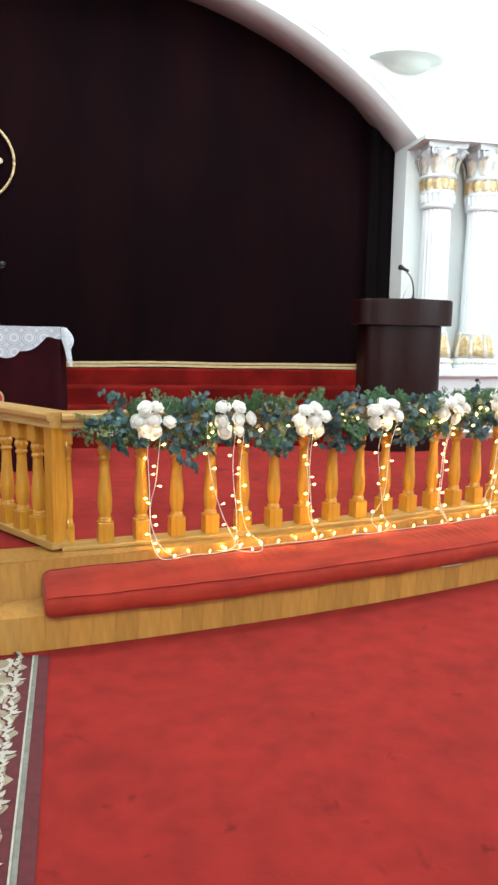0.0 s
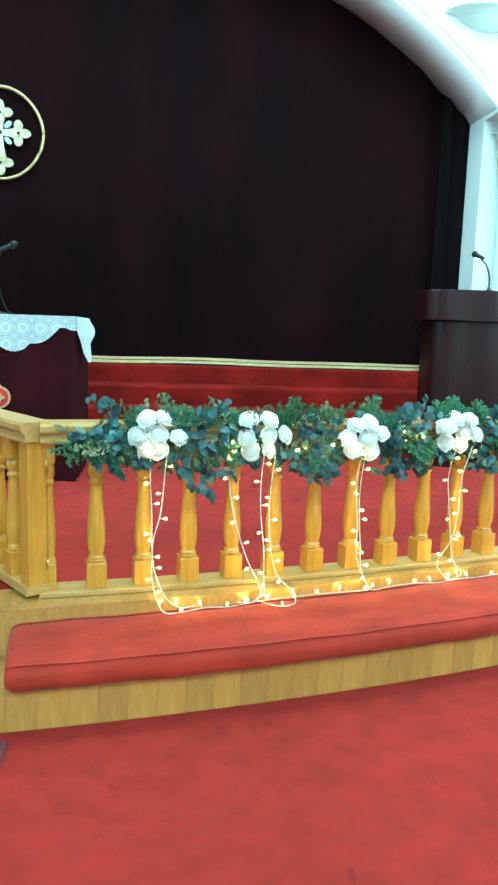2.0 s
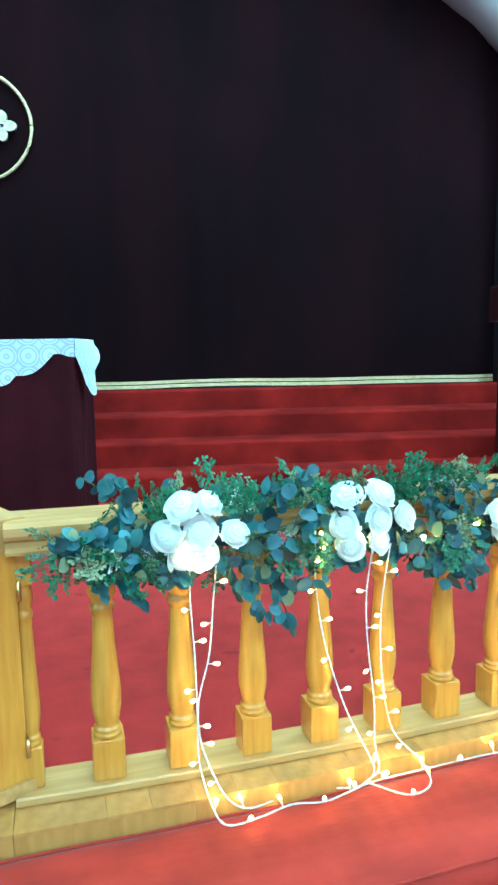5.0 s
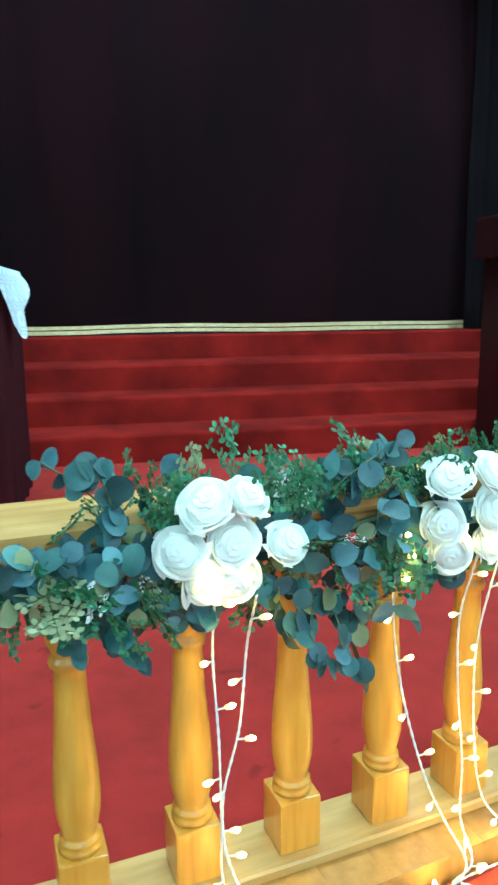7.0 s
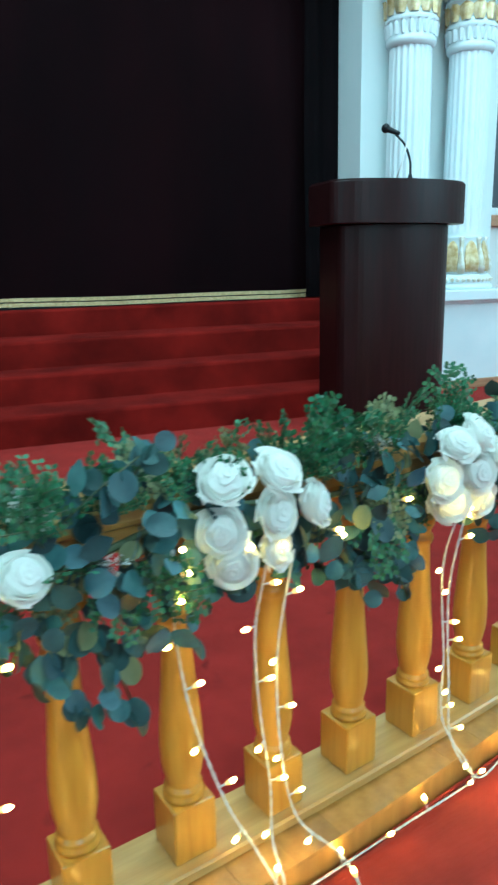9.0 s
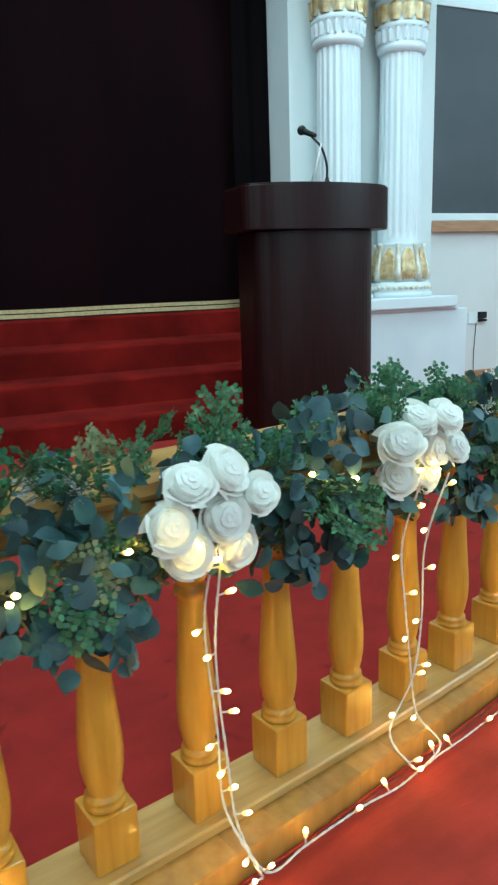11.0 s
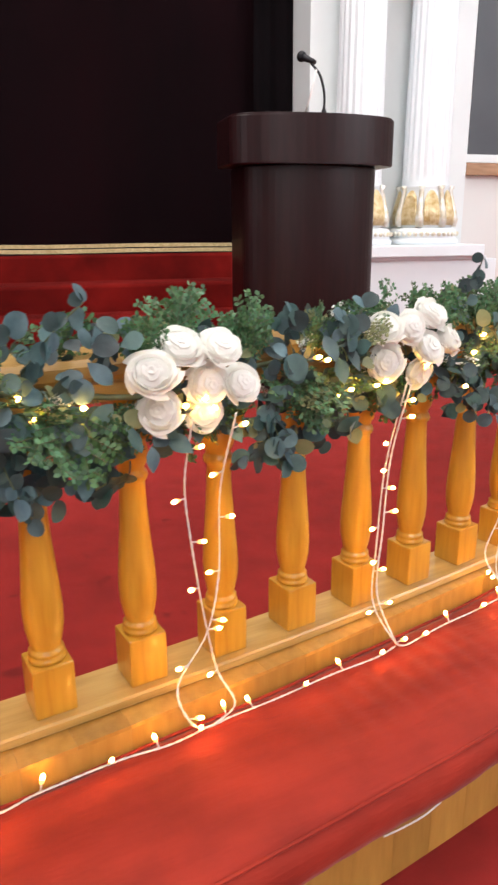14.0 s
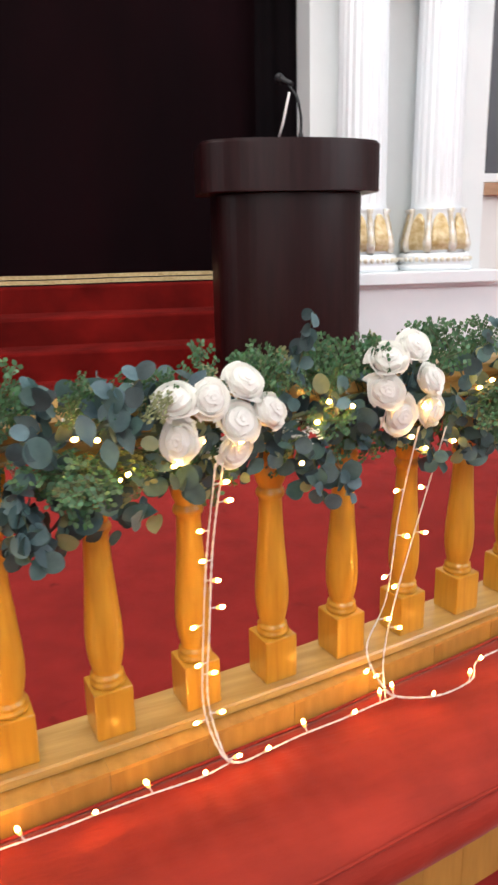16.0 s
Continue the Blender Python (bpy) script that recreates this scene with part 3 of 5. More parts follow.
FROST = mat("frosted_glass", (0.70, 0.84, 0.79), (0.76, 0.88, 0.83), 4.0, 0.45)
thing("wall_uplight", bm, FROST, "pale green-white half-bowl uplight on the wall", "wall light", m=STAGE @ pose(2.86, Y0 - 0.001, 4.07))

# ---- board on the side wall
board = empty("blackboard", STAGE @ pose(0, 7.36, 0), "dark slate board with a white frame and a brown ledge", "blackboard")
bm = bmesh.new()
box(bm, 4.22, 6.4, -0.035, -0.001, 1.675, 3.1, 0.002)
part("panel", bm, BOARD, board)
for z0, z1 in ((1.618, 1.673), (3.102, 3.16)):
    bm = bmesh.new()
    box(bm, 4.205, 6.45, -0.05, -0.001, z0, z1, 0.004)
    part("frame", bm, PLASTER, board)
bm = bmesh.new()
box(bm, 4.205, 6.45, -0.06, -0.001, 1.535, 1.616, 0.004)
part("ledge", bm, BROWN, board, "brown wooden ledge")


# wall socket with a plug and its lead
socket = empty("wall_socket", STAGE @ pose(4.672, 7.36, 0.858), "white wall socket with a black plug and a thin lead", "socket")
bm = bmesh.new()
box(bm, -0.048, 0.046, -0.012, -0.001, -0.043, 0.043, 0.003)
part("plate", bm, PLASTER, socket)
bm = bmesh.new()
box(bm, 0.05, 0.112, -0.045, -0.001, -0.005, 0.048, 0.004)
box(bm, 0.056, 0.125, -0.036, -0.004, -0.03, -0.012, 0.003)
part("plug", bm, BLACK, socket, "black plug")
bm = bmesh.new()
tube(bm, spline([(0.056, -0.012, -0.02), (0.036, -0.008, -0.05), (0.03, -0.006, -0.15), (0.022, -0.006, -0.30), (0.02, -0.012, -0.43)], 6), 0.003, 6)
part("lead", bm, BLACK, socket, "thin grey lead")


# ---- pulpit
def bowed(hw, front, bulge, back, n=28):
    pts = [(-hw * math.cos(a), front - bulge * math.sin(a) ** 0.9 if 0 < a < math.pi else front) for a in span(0, math.pi, n)]
    return pts + [(hw, back), (-hw, back)]


def bowed_slab(outline, z0, z1, bev=0.006):
    bm = bmesh.new()
    layers = [(z0, 0.0), (z0 + bev, bev), (z1 - bev, bev), (z1, 0.0)]
    rings = []
    for z, o in layers:
        k = 1 + (o - bev) * 2
        rings.append([bm.verts.new((x * k, y, z)) for x, y in outline])
    bm.faces.new(rings[0][::-1])
    bm.faces.new(rings[-1])
    n = len(outline)
    for a, b in zip(rings, rings[1:]):
        for i in range(n):
            bm.faces.new((a[i], a[(i + 1) % n], b[(i + 1) % n], b[i]))
    bmesh.ops.recalc_face_normals(bm, faces=bm.faces)
    return bm


pod = empty("pulpit", STAGE @ pose(2.63, 6.28, ZF), "dark walnut bow-fronted pulpit standing on the red carpet", "pulpit")
part("body", bowed_slab(bowed(0.368, 0.0, 0.17, 0.20), 0.0, 1.145), DARKWOOD, pod)
part("top_band", bowed_slab(bowed(0.445, -0.04, 0.19, 0.19), 1.148, 1.372), DARKWOOD, pod)
part("desk", bowed_slab(bowed(0.435, -0.04, 0.18, 0.18), 1.372, 1.380, 0.003), DARKWOOD, pod)


def microphone(bm, at, to, k=1.0):
    a, d = Vector(at), (Vector(to) - Vector(at)).normalized() * k
    tube(bm, [a, a + d * 0.02, a + d * 0.09, a + d * 0.105], [0.010, 0.013, 0.016, 0.019], 12)
    tube(bm, [a + d * q for q in (0.104, 0.112, 0.125, 0.14, 0.152, 0.158)], [0.019, 0.024, 0.026, 0.024, 0.016, 0.006], 14)


mic = empty("gooseneck_microphone", STAGE @ pose(2.66, 6.16, ZF + 1.381), "black microphone on a curved gooseneck", "microphone")
bm = bmesh.new()
lathe(bm, [(0.032, 0.0), (0.032, 0.008), (0.012, 0.014), (0.010, 0.03)], 20)
part("foot", bm, BLACK, mic)
bm = bmesh.new()
tube(bm, spline([(0, 0, 0.02), (0.004, 0.01, 0.10), (-0.005, 0.05, 0.19), (-0.03, 0.11, 0.255)], 8), 0.0065, 8)
part("gooseneck", bm, BLACK, mic)
bm = bmesh.new()
microphone(bm, (-0.015, 0.095, 0.256), (-0.09, 0.20, 0.315), 0.72)
part("capsule", bm, BLACK, mic)
bm = bmesh.new()
tube(bm, [(0, 0, 0), (0.02, -0.012, 0.07), (0.045, -0.03, 0.19)], 0.005, 8)
thing("white_rod", bm, WIRE, "thin white rod leaning on the pulpit top", "rod", m=STAGE @ pose(2.545, 6.12, ZF + 1.382))

# ---- altar table with its lace cloth
AXC, AY0, AY1, AZT = -0.909, 5.45, 6.20, 1.405
altar = empty("altar_table", STAGE @ pose(AXC, 0, ZF), "altar table covered in dark maroon velvet", "table")
bm = bmesh.new()
hw = 0.528
ring_lo, ring_hi = [], []
loop = []
for q in span(-hw, hw, 44)[:-1]:
    loop.append((q, AY0, 1))
for q in span(AY0, AY1, 30)[:-1]:
    loop.append((hw, q, 2))
for q in span(hw, -hw, 44)[:-1]:
    loop.append((q, AY1, 3))
for q in span(AY1, AY0, 30)[:-1]:
    loop.append((-hw, q, 4))
rings = []
for z in span(0.0, AZT - ZF - 0.004, 6):
    rv = []
    for i, (x, y, side) in enumerate(loop):
        w = 0.008 * math.sin(i * 0.9) * (1 - z / 1.2)
        dx, dy = ((0, -w), (w, 0), (0, w), (-w, 0))[side - 1]
        rv.append(bm.verts.new((x + dx, y + dy, z)))
    rings.append(rv)
for a, b in zip(rings, rings[1:]):
    for i in range(len(loop)):
        bm.faces.new((a[i], a[(i + 1) % len(loop)], b[(i + 1) % len(loop)], b[i])).smooth = True
part("velvet_skirt", bm, ALTARCLOTH, altar)
bm = bmesh.new()
box(bm, -hw, hw, AY0, AY1, AZT - ZF - 0.03, AZT - ZF - 0.004, 0.004)
part("tabletop", bm, ALTARCLOTH, altar)
patch = empty("emblem_patch", STAGE @ pose(AXC, AY0 - 0.012, 0.885), "red quatrefoil patch with a gold cross on the altar front", "emblem")


def quatrefoil(bm, d, r, y0, y1):
    pts = []
    for k in range(4):
        c = math.pi / 2 * k
        for a in span(c - radians(78), c + radians(78), 14):
            pts.append((d * math.cos(c) + r * math.cos(a), d * math.sin(c) + r * math.sin(a)))
    flat_shape(bm, pts, y0, y1)


bm = bmesh.new()
quatrefoil(bm, 0.058, 0.070, -0.004, 0.006)
part("border", bm, GOLDCLOTH, patch, "gold braid border")
bm = bmesh.new()
quatrefoil(bm, 0.058, 0.058, -0.010, 0.0)
part("ground", bm, REDPATCH, patch, "red silk ground")
fleur_cross(patch, 0.40, 1.15, -0.022, GOLDCLOTH, GOLDCLOTH, BLACK)

cloth = empty("lace_tablecloth", STAGE @ pose(AXC, 0, AZT), "white lace tablecloth with scalloped edges over the altar", "tablecloth")


def cloth_sheet(rows_, uvscale=1.0):
    bm = bmesh.new()
    uv = bm.loops.layers.uv.new("UVMap")
    vs = [[bm.verts.new(p) for p, _ in r] for r in rows_]
    for i in range(len(rows_) - 1):
        for j in range(len(rows_[0]) - 1):
            f = bm.faces.new((vs[i][j], vs[i + 1][j], vs[i + 1][j + 1], vs[i][j + 1]))
            f.smooth = True
            for l, (a, b) in zip(f.loops, ((i, j), (i + 1, j), (i + 1, j + 1), (i, j + 1))):
                l[uv].uv = rows_[a][b][1]
    return bm


def front_drop(x):
    t = (hw - abs(x)) / 0.16
    base = 0.055 + min(1.0, max(0.0, t - 0.35) / 1.6) * 0.14
    return base + 0.035 * abs(math.sin((abs(x) - hw + 0.09) / 0.19 * math.pi))


top = [[(Vector((x, y, 0.003)), (x, y)) for y in span(AY0 - 0.01, AY1 + 0.01, 8)] for x in span(-hw - 0.01, hw + 0.01, 40)]
part("top_sheet", cloth_sheet(top), LACE, cloth)
fr = [[(Vector((x, AY0 - 0.012 - 0.006 * math.sin(x * 21) * q, 0.003 - front_drop(x) * q)), (x, AY0 - front_drop(x) * q)) for q in span(0, 1, 8)] for x in span(-hw - 0.01, hw + 0.01, 120)]
part("front_drop", cloth_sheet(fr), LACE, cloth)


def side_drop(y):
    t = (y - AY0) / (AY1 - AY0)
    return 0.05 + 0.22 * math.exp(-((t - 0.30) / 0.22) ** 2) + 0.03 * abs(math.sin(t * 14))


for s in (1, -1):
    sd = [[(Vector((s * (hw + 0.012 + (0.075 * q * (1.3 - 0.5 * q) + 0.012 * math.sin(y * 30) * q) * math.sin(math.pi * min(1, max(0, (y - AY0) / 0.75)))), y, 0.003 - side_drop(y) * q)), (y, side_drop(y) * q)) for q in span(0, 1, 8)] for y in span(AY0 - 0.01, AY1 + 0.01, 60)]
    part("side_drop", cloth_sheet(sd), LACE, cloth)

tm = empty("table_microphone", STAGE @ pose(-0.905, 5.66, AZT + 0.004), "black microphone on a jointed steel table stand", "microphone")
bm = bmesh.new()
lathe(bm, [(0.06, 0.0), (0.06, 0.012), (0.014, 0.022), (0.012, 0.04)], 24)
part("foot", bm, BLACK, tm)
bm = bmesh.new()
tube(bm, [(0, 0, 0.03), (0, 0, 0.20)], 0.009, 10)
tube(bm, [(-0.005, 0, 0.24), (0.012, 0.02, 0.38)], 0.007, 10)
part("pole", bm, STEEL, tm, "steel pole")
bm = bmesh.new()
tube(bm, [(0, 0, 0.18), (0, 0, 0.215), (-0.012, 0, 0.225), (-0.01, 0, 0.265)], [0.014, 0.017, 0.015, 0.012], 10)
part("joint", bm, BLACK, tm)
bm = bmesh.new()
tube(bm, [(0.0, 0.015, 0.375), (0.02, 0.02, 0.40)], 0.016, 10)
part("joint", bm, BLACK, tm)
bm = bmesh.new()
microphone(bm, (0.0, 0.0, 0.40), (0.1, 0.06, 0.455))
part("capsule", bm, BLACK, tm)
bm = bmesh.new()
tube(bm, spline([(0.01, 0.01, 0.2), (0.04, 0.0, 0.08), (0.10, -0.02, 0.006), (0.25, 0.05, 0.004)], 8), 0.003, 6)
part("lead", bm, BLACK, tm)

# ---- communion rail
BX0, BSP, BN = 0.521, 0.17846, 24


def square_ring(bm, half, z0, z1, bev=0.004):
    box(bm, -half, half, -half, half, z0, z1, bev)


def baluster_mesh(w=1.0):
    bm = bmesh.new()
    square_ring(bm, 0.0375 * w, 0.0, 0.098)
    lathe(bm, [(r * w, z) for r, z in ((0.030, 0.097), (0.0335, 0.100), (0.0335, 0.107), (0.030, 0.110), (0.0315, 0.113), (0.0315, 0.119), (0.027, 0.122), (0.0265, 0.126), (0.030, 0.140), (0.0345, 0.165), (0.0355, 0.190), (0.0345, 0.220), (0.031, 0.265), (0.0275, 0.310), (0.025, 0.350), (0.0238, 0.385), (0.0235, 0.398), (0.028, 0.402), (0.030, 0.409), (0.028, 0.416), (0.0245, 0.419), (0.0245, 0.425), (0.030, 0.436), (0.033, 0.450), (0.031, 0.464), (0.0265, 0.472), (0.030, 0.476), (0.030, 0.482))], 20)
    square_ring(bm, 0.0355 * w, 0.481, 0.564)
    return mesh_of(bm, "baluster", OAK)


BAL, BALTHIN = baluster_mesh(), baluster_mesh(0.62)
RAILP = [(-0.060, 0.922), (-0.060, 0.928), (-0.052, 0.936), (-0.052, 0.950), (-0.066, 0.958), (-0.072, 0.966), (-0.072, 0.984), (-0.062, 0.994), (0.062, 0.994), (0.072, 0.984), (0.072, 0.966), (0.066, 0.958), (0.052, 0.950), (0.052, 0.936), (0.060, 0.928), (0.060, 0.922)]
rail = empty("communion_rail", Matrix(), "honey oak communion rail with turned balusters on a sole plate", "railing")
XE = BX0 + BSP * BN + 0.03
bm = bmesh.new()
sweep(bm, RAILP, arc, span(BX0 - 0.02, XE, 60))
part("handrail", bm, OAKRAIL, rail)
bm = bmesh.new()
sweep(bm, [(-0.054, ZT), (-0.058, ZT + 0.004), (-0.058, ZP - 0.004), (-0.054, ZP), (0.056, ZP), (0.060, ZP - 0.004), (0.060, ZT)], arc, span(BX0 - 0.03, XE, 60))
part("sole_plate", bm, OAKRAIL, rail)
for k in range(BN + 1):
    x = BX0 + BSP * k
    part("baluster", BALTHIN if k == 0 else BAL, None, rail, m=Matrix.Translation(arc(x + (0.008 if k == 0 else 0), 0.0, ZP)) @ pose(0, 0, 0, 0, 0, heading(x)))

# the gate of the rail, swung open into the chancel
gate = empty("rail_gate", pose(0.470, 3.378, ZF, 0, 0, 113), "open honey oak gate of the communion rail", "gate")
GL = 0.82
bm = bmesh.new()
sweep(bm, [(o * 0.9, z - ZF + 0.004) for o, z in RAILP], lambda s, o, z: Vector((s, o, z)), (-0.045, GL))
part("handrail", bm, OAKRAIL, gate)
bm = bmesh.new()
box(bm, -0.045, GL, -0.05, 0.05, 0.012, 0.045, 0.004)
part("bottom_rail", bm, OAKRAIL, gate)
for s in (0.0, GL - 0.045):
    bm = bmesh.new()
    box(bm, s - 0.036, s + 0.036, -0.036, 0.036, 0.044, 0.587, 0.004)
    part("stile", bm, OAK, gate)
for k in range(1, 5):
    part("baluster", BAL, None, gate, m=pose(0.155 * k, 0, 0.044, 0, 0, 0) @ Matrix.Diagonal((1, 1, 0.955, 1)))
for z in (0.10, 0.47):
    bm = bmesh.new()
    tube(bm, [(-0.040, -0.037, z), (-0.040, -0.037, z + 0.045)], 0.005, 10)
    box(bm, -0.04, -0.015, -0.039, -0.035, z, z + 0.045)
    part("hinge", bm, GOLD, gate, "brass hinge")

# ---- kneeling cushion
CU = [(-0.362, 0.163), (-0.380, 0.152), (-0.394, 0.150), (-0.405, 0.160), (-0.412, 0.180), (-0.412, 0.205), (-0.403, 0.228), (-0.391, 0.240), (-0.372, 0.251), (-0.33, 0.266), (-0.28, 0.279), (-0.23, 0.288), (-0.18, 0.292), (-0.150, 0.290), (-0.134, 0.283), (-0.127, 0.268), (-0.125, 0.22), (-0.130, 0.180), (-0.145, 0.163)]
cush = empty("kneeling_cushion", Matrix(), "long red velvet kneeling cushion with piped seams on the step", "cushion")
bm = bmesh.new()
CX0, CX1 = 0.392, 4.6
cs = [CX0 + q for q in (0.0, 0.001, 0.003, 0.007, 0.012, 0.019, 0.028, 0.039)] + span(CX0 + 0.05, CX1, 620)


def cushion_place(s, o, z):
    e = max(0.0, 1 - (s - CX0) / 0.042)
    e = 1 - math.sqrt(max(0.0, 1 - e * e))
    o2, z2 = o + (-0.265 - o) * 0.06 * e, z + (0.205 - z) * 0.50 * e
    back = min(1.0, max(0.0, (o + 0.40) / 0.26))
    if z > 0.24:
        wrinkle = math.sin(s * 120 - 95 * o + 5 * noise.noise(Vector((s * 3, o * 4, 1)))) * max(0, 0.18 + noise.noise(Vector((s * 1.7, 4, 2))))
        z2 += 0.006 * noise.noise(Vector((s * 4, o * 7, 0))) + 0.0040 * wrinkle * min(1.0, max(0.0, (o + 0.36) / 0.1)) * min(1.0, max(0.0, (-0.15 - o) / 0.05))
    elif o < -0.37:
        o2 += 0.006 * noise.noise(Vector((s * 5, 2, z * 9))) + 0.002 * noise.noise(Vector((s * 22, 5, z * 20)))
        z2 += 0.004 * noise.noise(Vector((s * 6, 7, 0))) if z < 0.17 else 0.0
    return arc(s, o2 + SKEW * back * (min(s, 4.0) - 1.3), z2)


sweep(bm, CU, cushion_place, cs)
part("pad", bm, VELVET, cush, smooth=True)
for o, z in ((-0.395, 0.2405), (-0.134, 0.287)):
    bm = bmesh.new()
    tube(bm, [cushion_place(s, o, z) + Vector((0, -0.001, 0.001)) for s in cs[3:]], 0.0036, 6)
    part("piping", bm, VELVET, cush)
bm = bmesh.new()
tube(bm, [cushion_place(CX0 + 0.012, o, z) for o, z in CU[7:15]], 0.0036, 6)
part("piping", bm, VELVET, cush, "piped end seam")

bm = bmesh.new()
tube(bm, spline([arc(2.40, -0.396, 0.146), arc(2.44, -0.402, 0.148), arc(2.49, -0.403, 0.147), arc(2.54, -0.397, 0.146)], 6), 0.0019, 6)
thing("loose_cable", bm, WIRE, "short white cable tucked under the cushion's front edge", "cable")

# ---- aisle runner
RUX = -0.235
RTURN = pose(0, 0, 0, 0, 0, -9.2)
RUN = Matrix.Translation(Vector((0.370, 2.960, 0.0)) - RTURN @ Vector((RUX, 2.92, 0.0))) @ RTURN
runner = empty("aisle_runner", RUN, "ornate cream and maroon patterned aisle runner carpet", "rug")
bm = bmesh.new()
box(bm, 2 * CX - RUX, RUX - 0.067, -6.0, 2.92, 0.0, 0.008, 0.002)
part("ground", bm, MAROON, runner)
bm = bmesh.new()
box(bm, RUX - 0.043, RUX, -6.0, 2.92, 0.0, 0.008, 0.002)
part("edge", bm, MAROON, runner, "maroon edge band")
bm = bmesh.new()
box(bm, RUX - 0.060, RUX - 0.0435, -6.0, 2.92, 0.0, 0.010, 0.002)
part("line", bm, GREYWOOL, runner, "grey line")
bm = bmesh.new()
box(bm, RUX - 0.067, RUX - 0.0605, -6.0, 2.92, 0.0, 0.011, 0.002)
part("line", bm, CREAM, runner, "cream line")


def flat_leaf(bm, p, d, length, w, z):
    d = Vector((math.cos(d), math.sin(d)))
    n = Vector((-d.y, d.x))
    pts = [p, p + d * length * 0.3 + n * w, p + d * length * 0.7 + n * w * 0.7, p + d * length + n * w * 0.35, p + d * length * 0.65 - n * w * 0.35, p + d * length * 0.3 - n * w * 0.5]
    z += rnd.uniform(0.0, 0.0016)
    mid = p + d * length * 0.5
    shade.faces.new([shade.verts.new((mid.x + (q.x - mid.x) * 1.42 - 0.003, mid.y + (q.y - mid.y) * 1.42 - 0.003, z - 0.0014)) for q in pts])
    bm.faces.new([bm.verts.new((q.x, q.y, z)) for q in pts])


bm = bmesh.new()
wave = [(RUX - 0.084 - 0.030 * abs(math.sin(y * 24.5)) + 0.006 * math.sin(y * 90), y) for y in span(-5.9, 2.9, 620)]
lo = [bm.verts.new((x, y, 0.0092)) for x, y in wave]
hi = [bm.verts.new((RUX - 0.44, y, 0.0092)) for x, y in wave]
for i in range(len(wave) - 1):
    bm.faces.new((lo[i], lo[i + 1], hi[i + 1], hi[i]))
part("field", bm, BEIGE, runner, "beige field with a leafy edge")
bm = bmesh.new()
shade = bmesh.new()
rnd = random.Random(4)
for k in range(35):
    y = -1.5 + k * 0.128
    x = RUX - 0.175
    sgn = 1 if k % 2 else -1
    last = None
    for i in range(26):
        q = i / 25
        a = q * 5.2
        r = 0.066 * (1 - 0.75 * q)
        p = Vector((x + sgn * (0.03 + r * math.cos(a + 2.2)), y + r * math.sin(a + 2.2)))
        if last is not None:
            dd = (p - last).normalized()
            nn = Vector((-dd.y, dd.x)) * (0.010 - 0.005 * q)
            bm.faces.new([bm.verts.new((c.x, c.y, 0.0105 + 0.00003 * i)) for c in (last - nn, p - nn, p + nn, last + nn)])
            if i % 4 == 0:
                flat_leaf(bm, p, math.atan2(dd.y, dd.x) - sgn * 0.9, 0.04, 0.014, 0.0112)
        last = p
    for j in range(5):
        flat_leaf(bm, Vector((RUX - 0.125 + 0.01 * math.sin(j * 2 + k), y + 0.025 * j)), 1.2 + 0.5 * math.sin(j * 1.7 + k), 0.042 + 0.010 * math.sin(j * 3 + k * 2), 0.011, 0.0114)
        flat_leaf(bm, Vector((RUX - 0.26, y + 0.025 * j)), 2.4 + 0.5 * math.sin(j * 2 + k), 0.046, 0.016, 0.0114)
        flat_leaf(bm, Vector((RUX - 0.36, y + 0.025 * j)), 1.4 + 0.8 * math.sin(j * 2 + k), 0.05, 0.018, 0.0114)
bmesh.ops.recalc_face_normals(bm, faces=bm.faces)
part("scrollwork", bm, CREAM, runner, "cream scrolling leaves")
part("leaf_outline", shade, MAROON, runner, "dark outlines of the leaves")

# ---- garland: roses, eucalyptus, boxwood
def cup(v, top, rt, zt, curl, u=0.0, w=(0, 0, 0, 0, 0), rb=0.003, zb=-0.018):
    """Radius and height on a rose petal: a round cup that leans in, with a rim rolled outwards."""
    ph = top * math.pi / 2
    q = max(0.0, v - 0.66) / 0.34
    r = rb + (rt - rb) * math.sin(ph) ** 0.62 - 0.07 * rt * v ** 3 + curl * q * q * (1 + 0.45 * w[1] * u + 0.5 * u * u) + 0.0016 * u * v + 0.0009 * w[2] * math.sin(4.5 * u + 3 * w[3]) * q
    z = zb + (zt - zb) * (1 - math.cos(ph)) ** 0.72 - curl * 0.7 * q ** 2.2 * (1 + 0.6 * u * u) + 0.0012 * w[4] * math.sin(3 * u) * v
    return r, z


def outer_mesh(seed, rt, zt, curl, half, nu=11, nv=10):
    rn = random.Random(seed)
    w = [rn.uniform(-1, 1) for _ in range(5)]
    bm = bmesh.new()
    g = []
    for j in range(nv):
        v = j / (nv - 1)
        row = []
        for i in range(nu):
            u = 2 * i / (nu - 1) - 1
            r, z = cup(v, v * (1 - 0.17 * abs(u) ** 2.4 + 0.05 * w[0] * u), rt, zt, curl, u, w)
            a = u * half * (0.42 + 0.58 * math.sin(math.pi / 2 * min(1.0, v * 1.35)))
            row.append(bm.verts.new((r * math.cos(a), r * math.sin(a), z)))
        g.append(row)
    for p, q in zip(g, g[1:]):
        for i in range(nu - 1):
            bm.faces.new((p[i], p[i + 1], q[i + 1], q[i])).smooth = True
    return mesh_of(bm, "petal", PETAL, True)


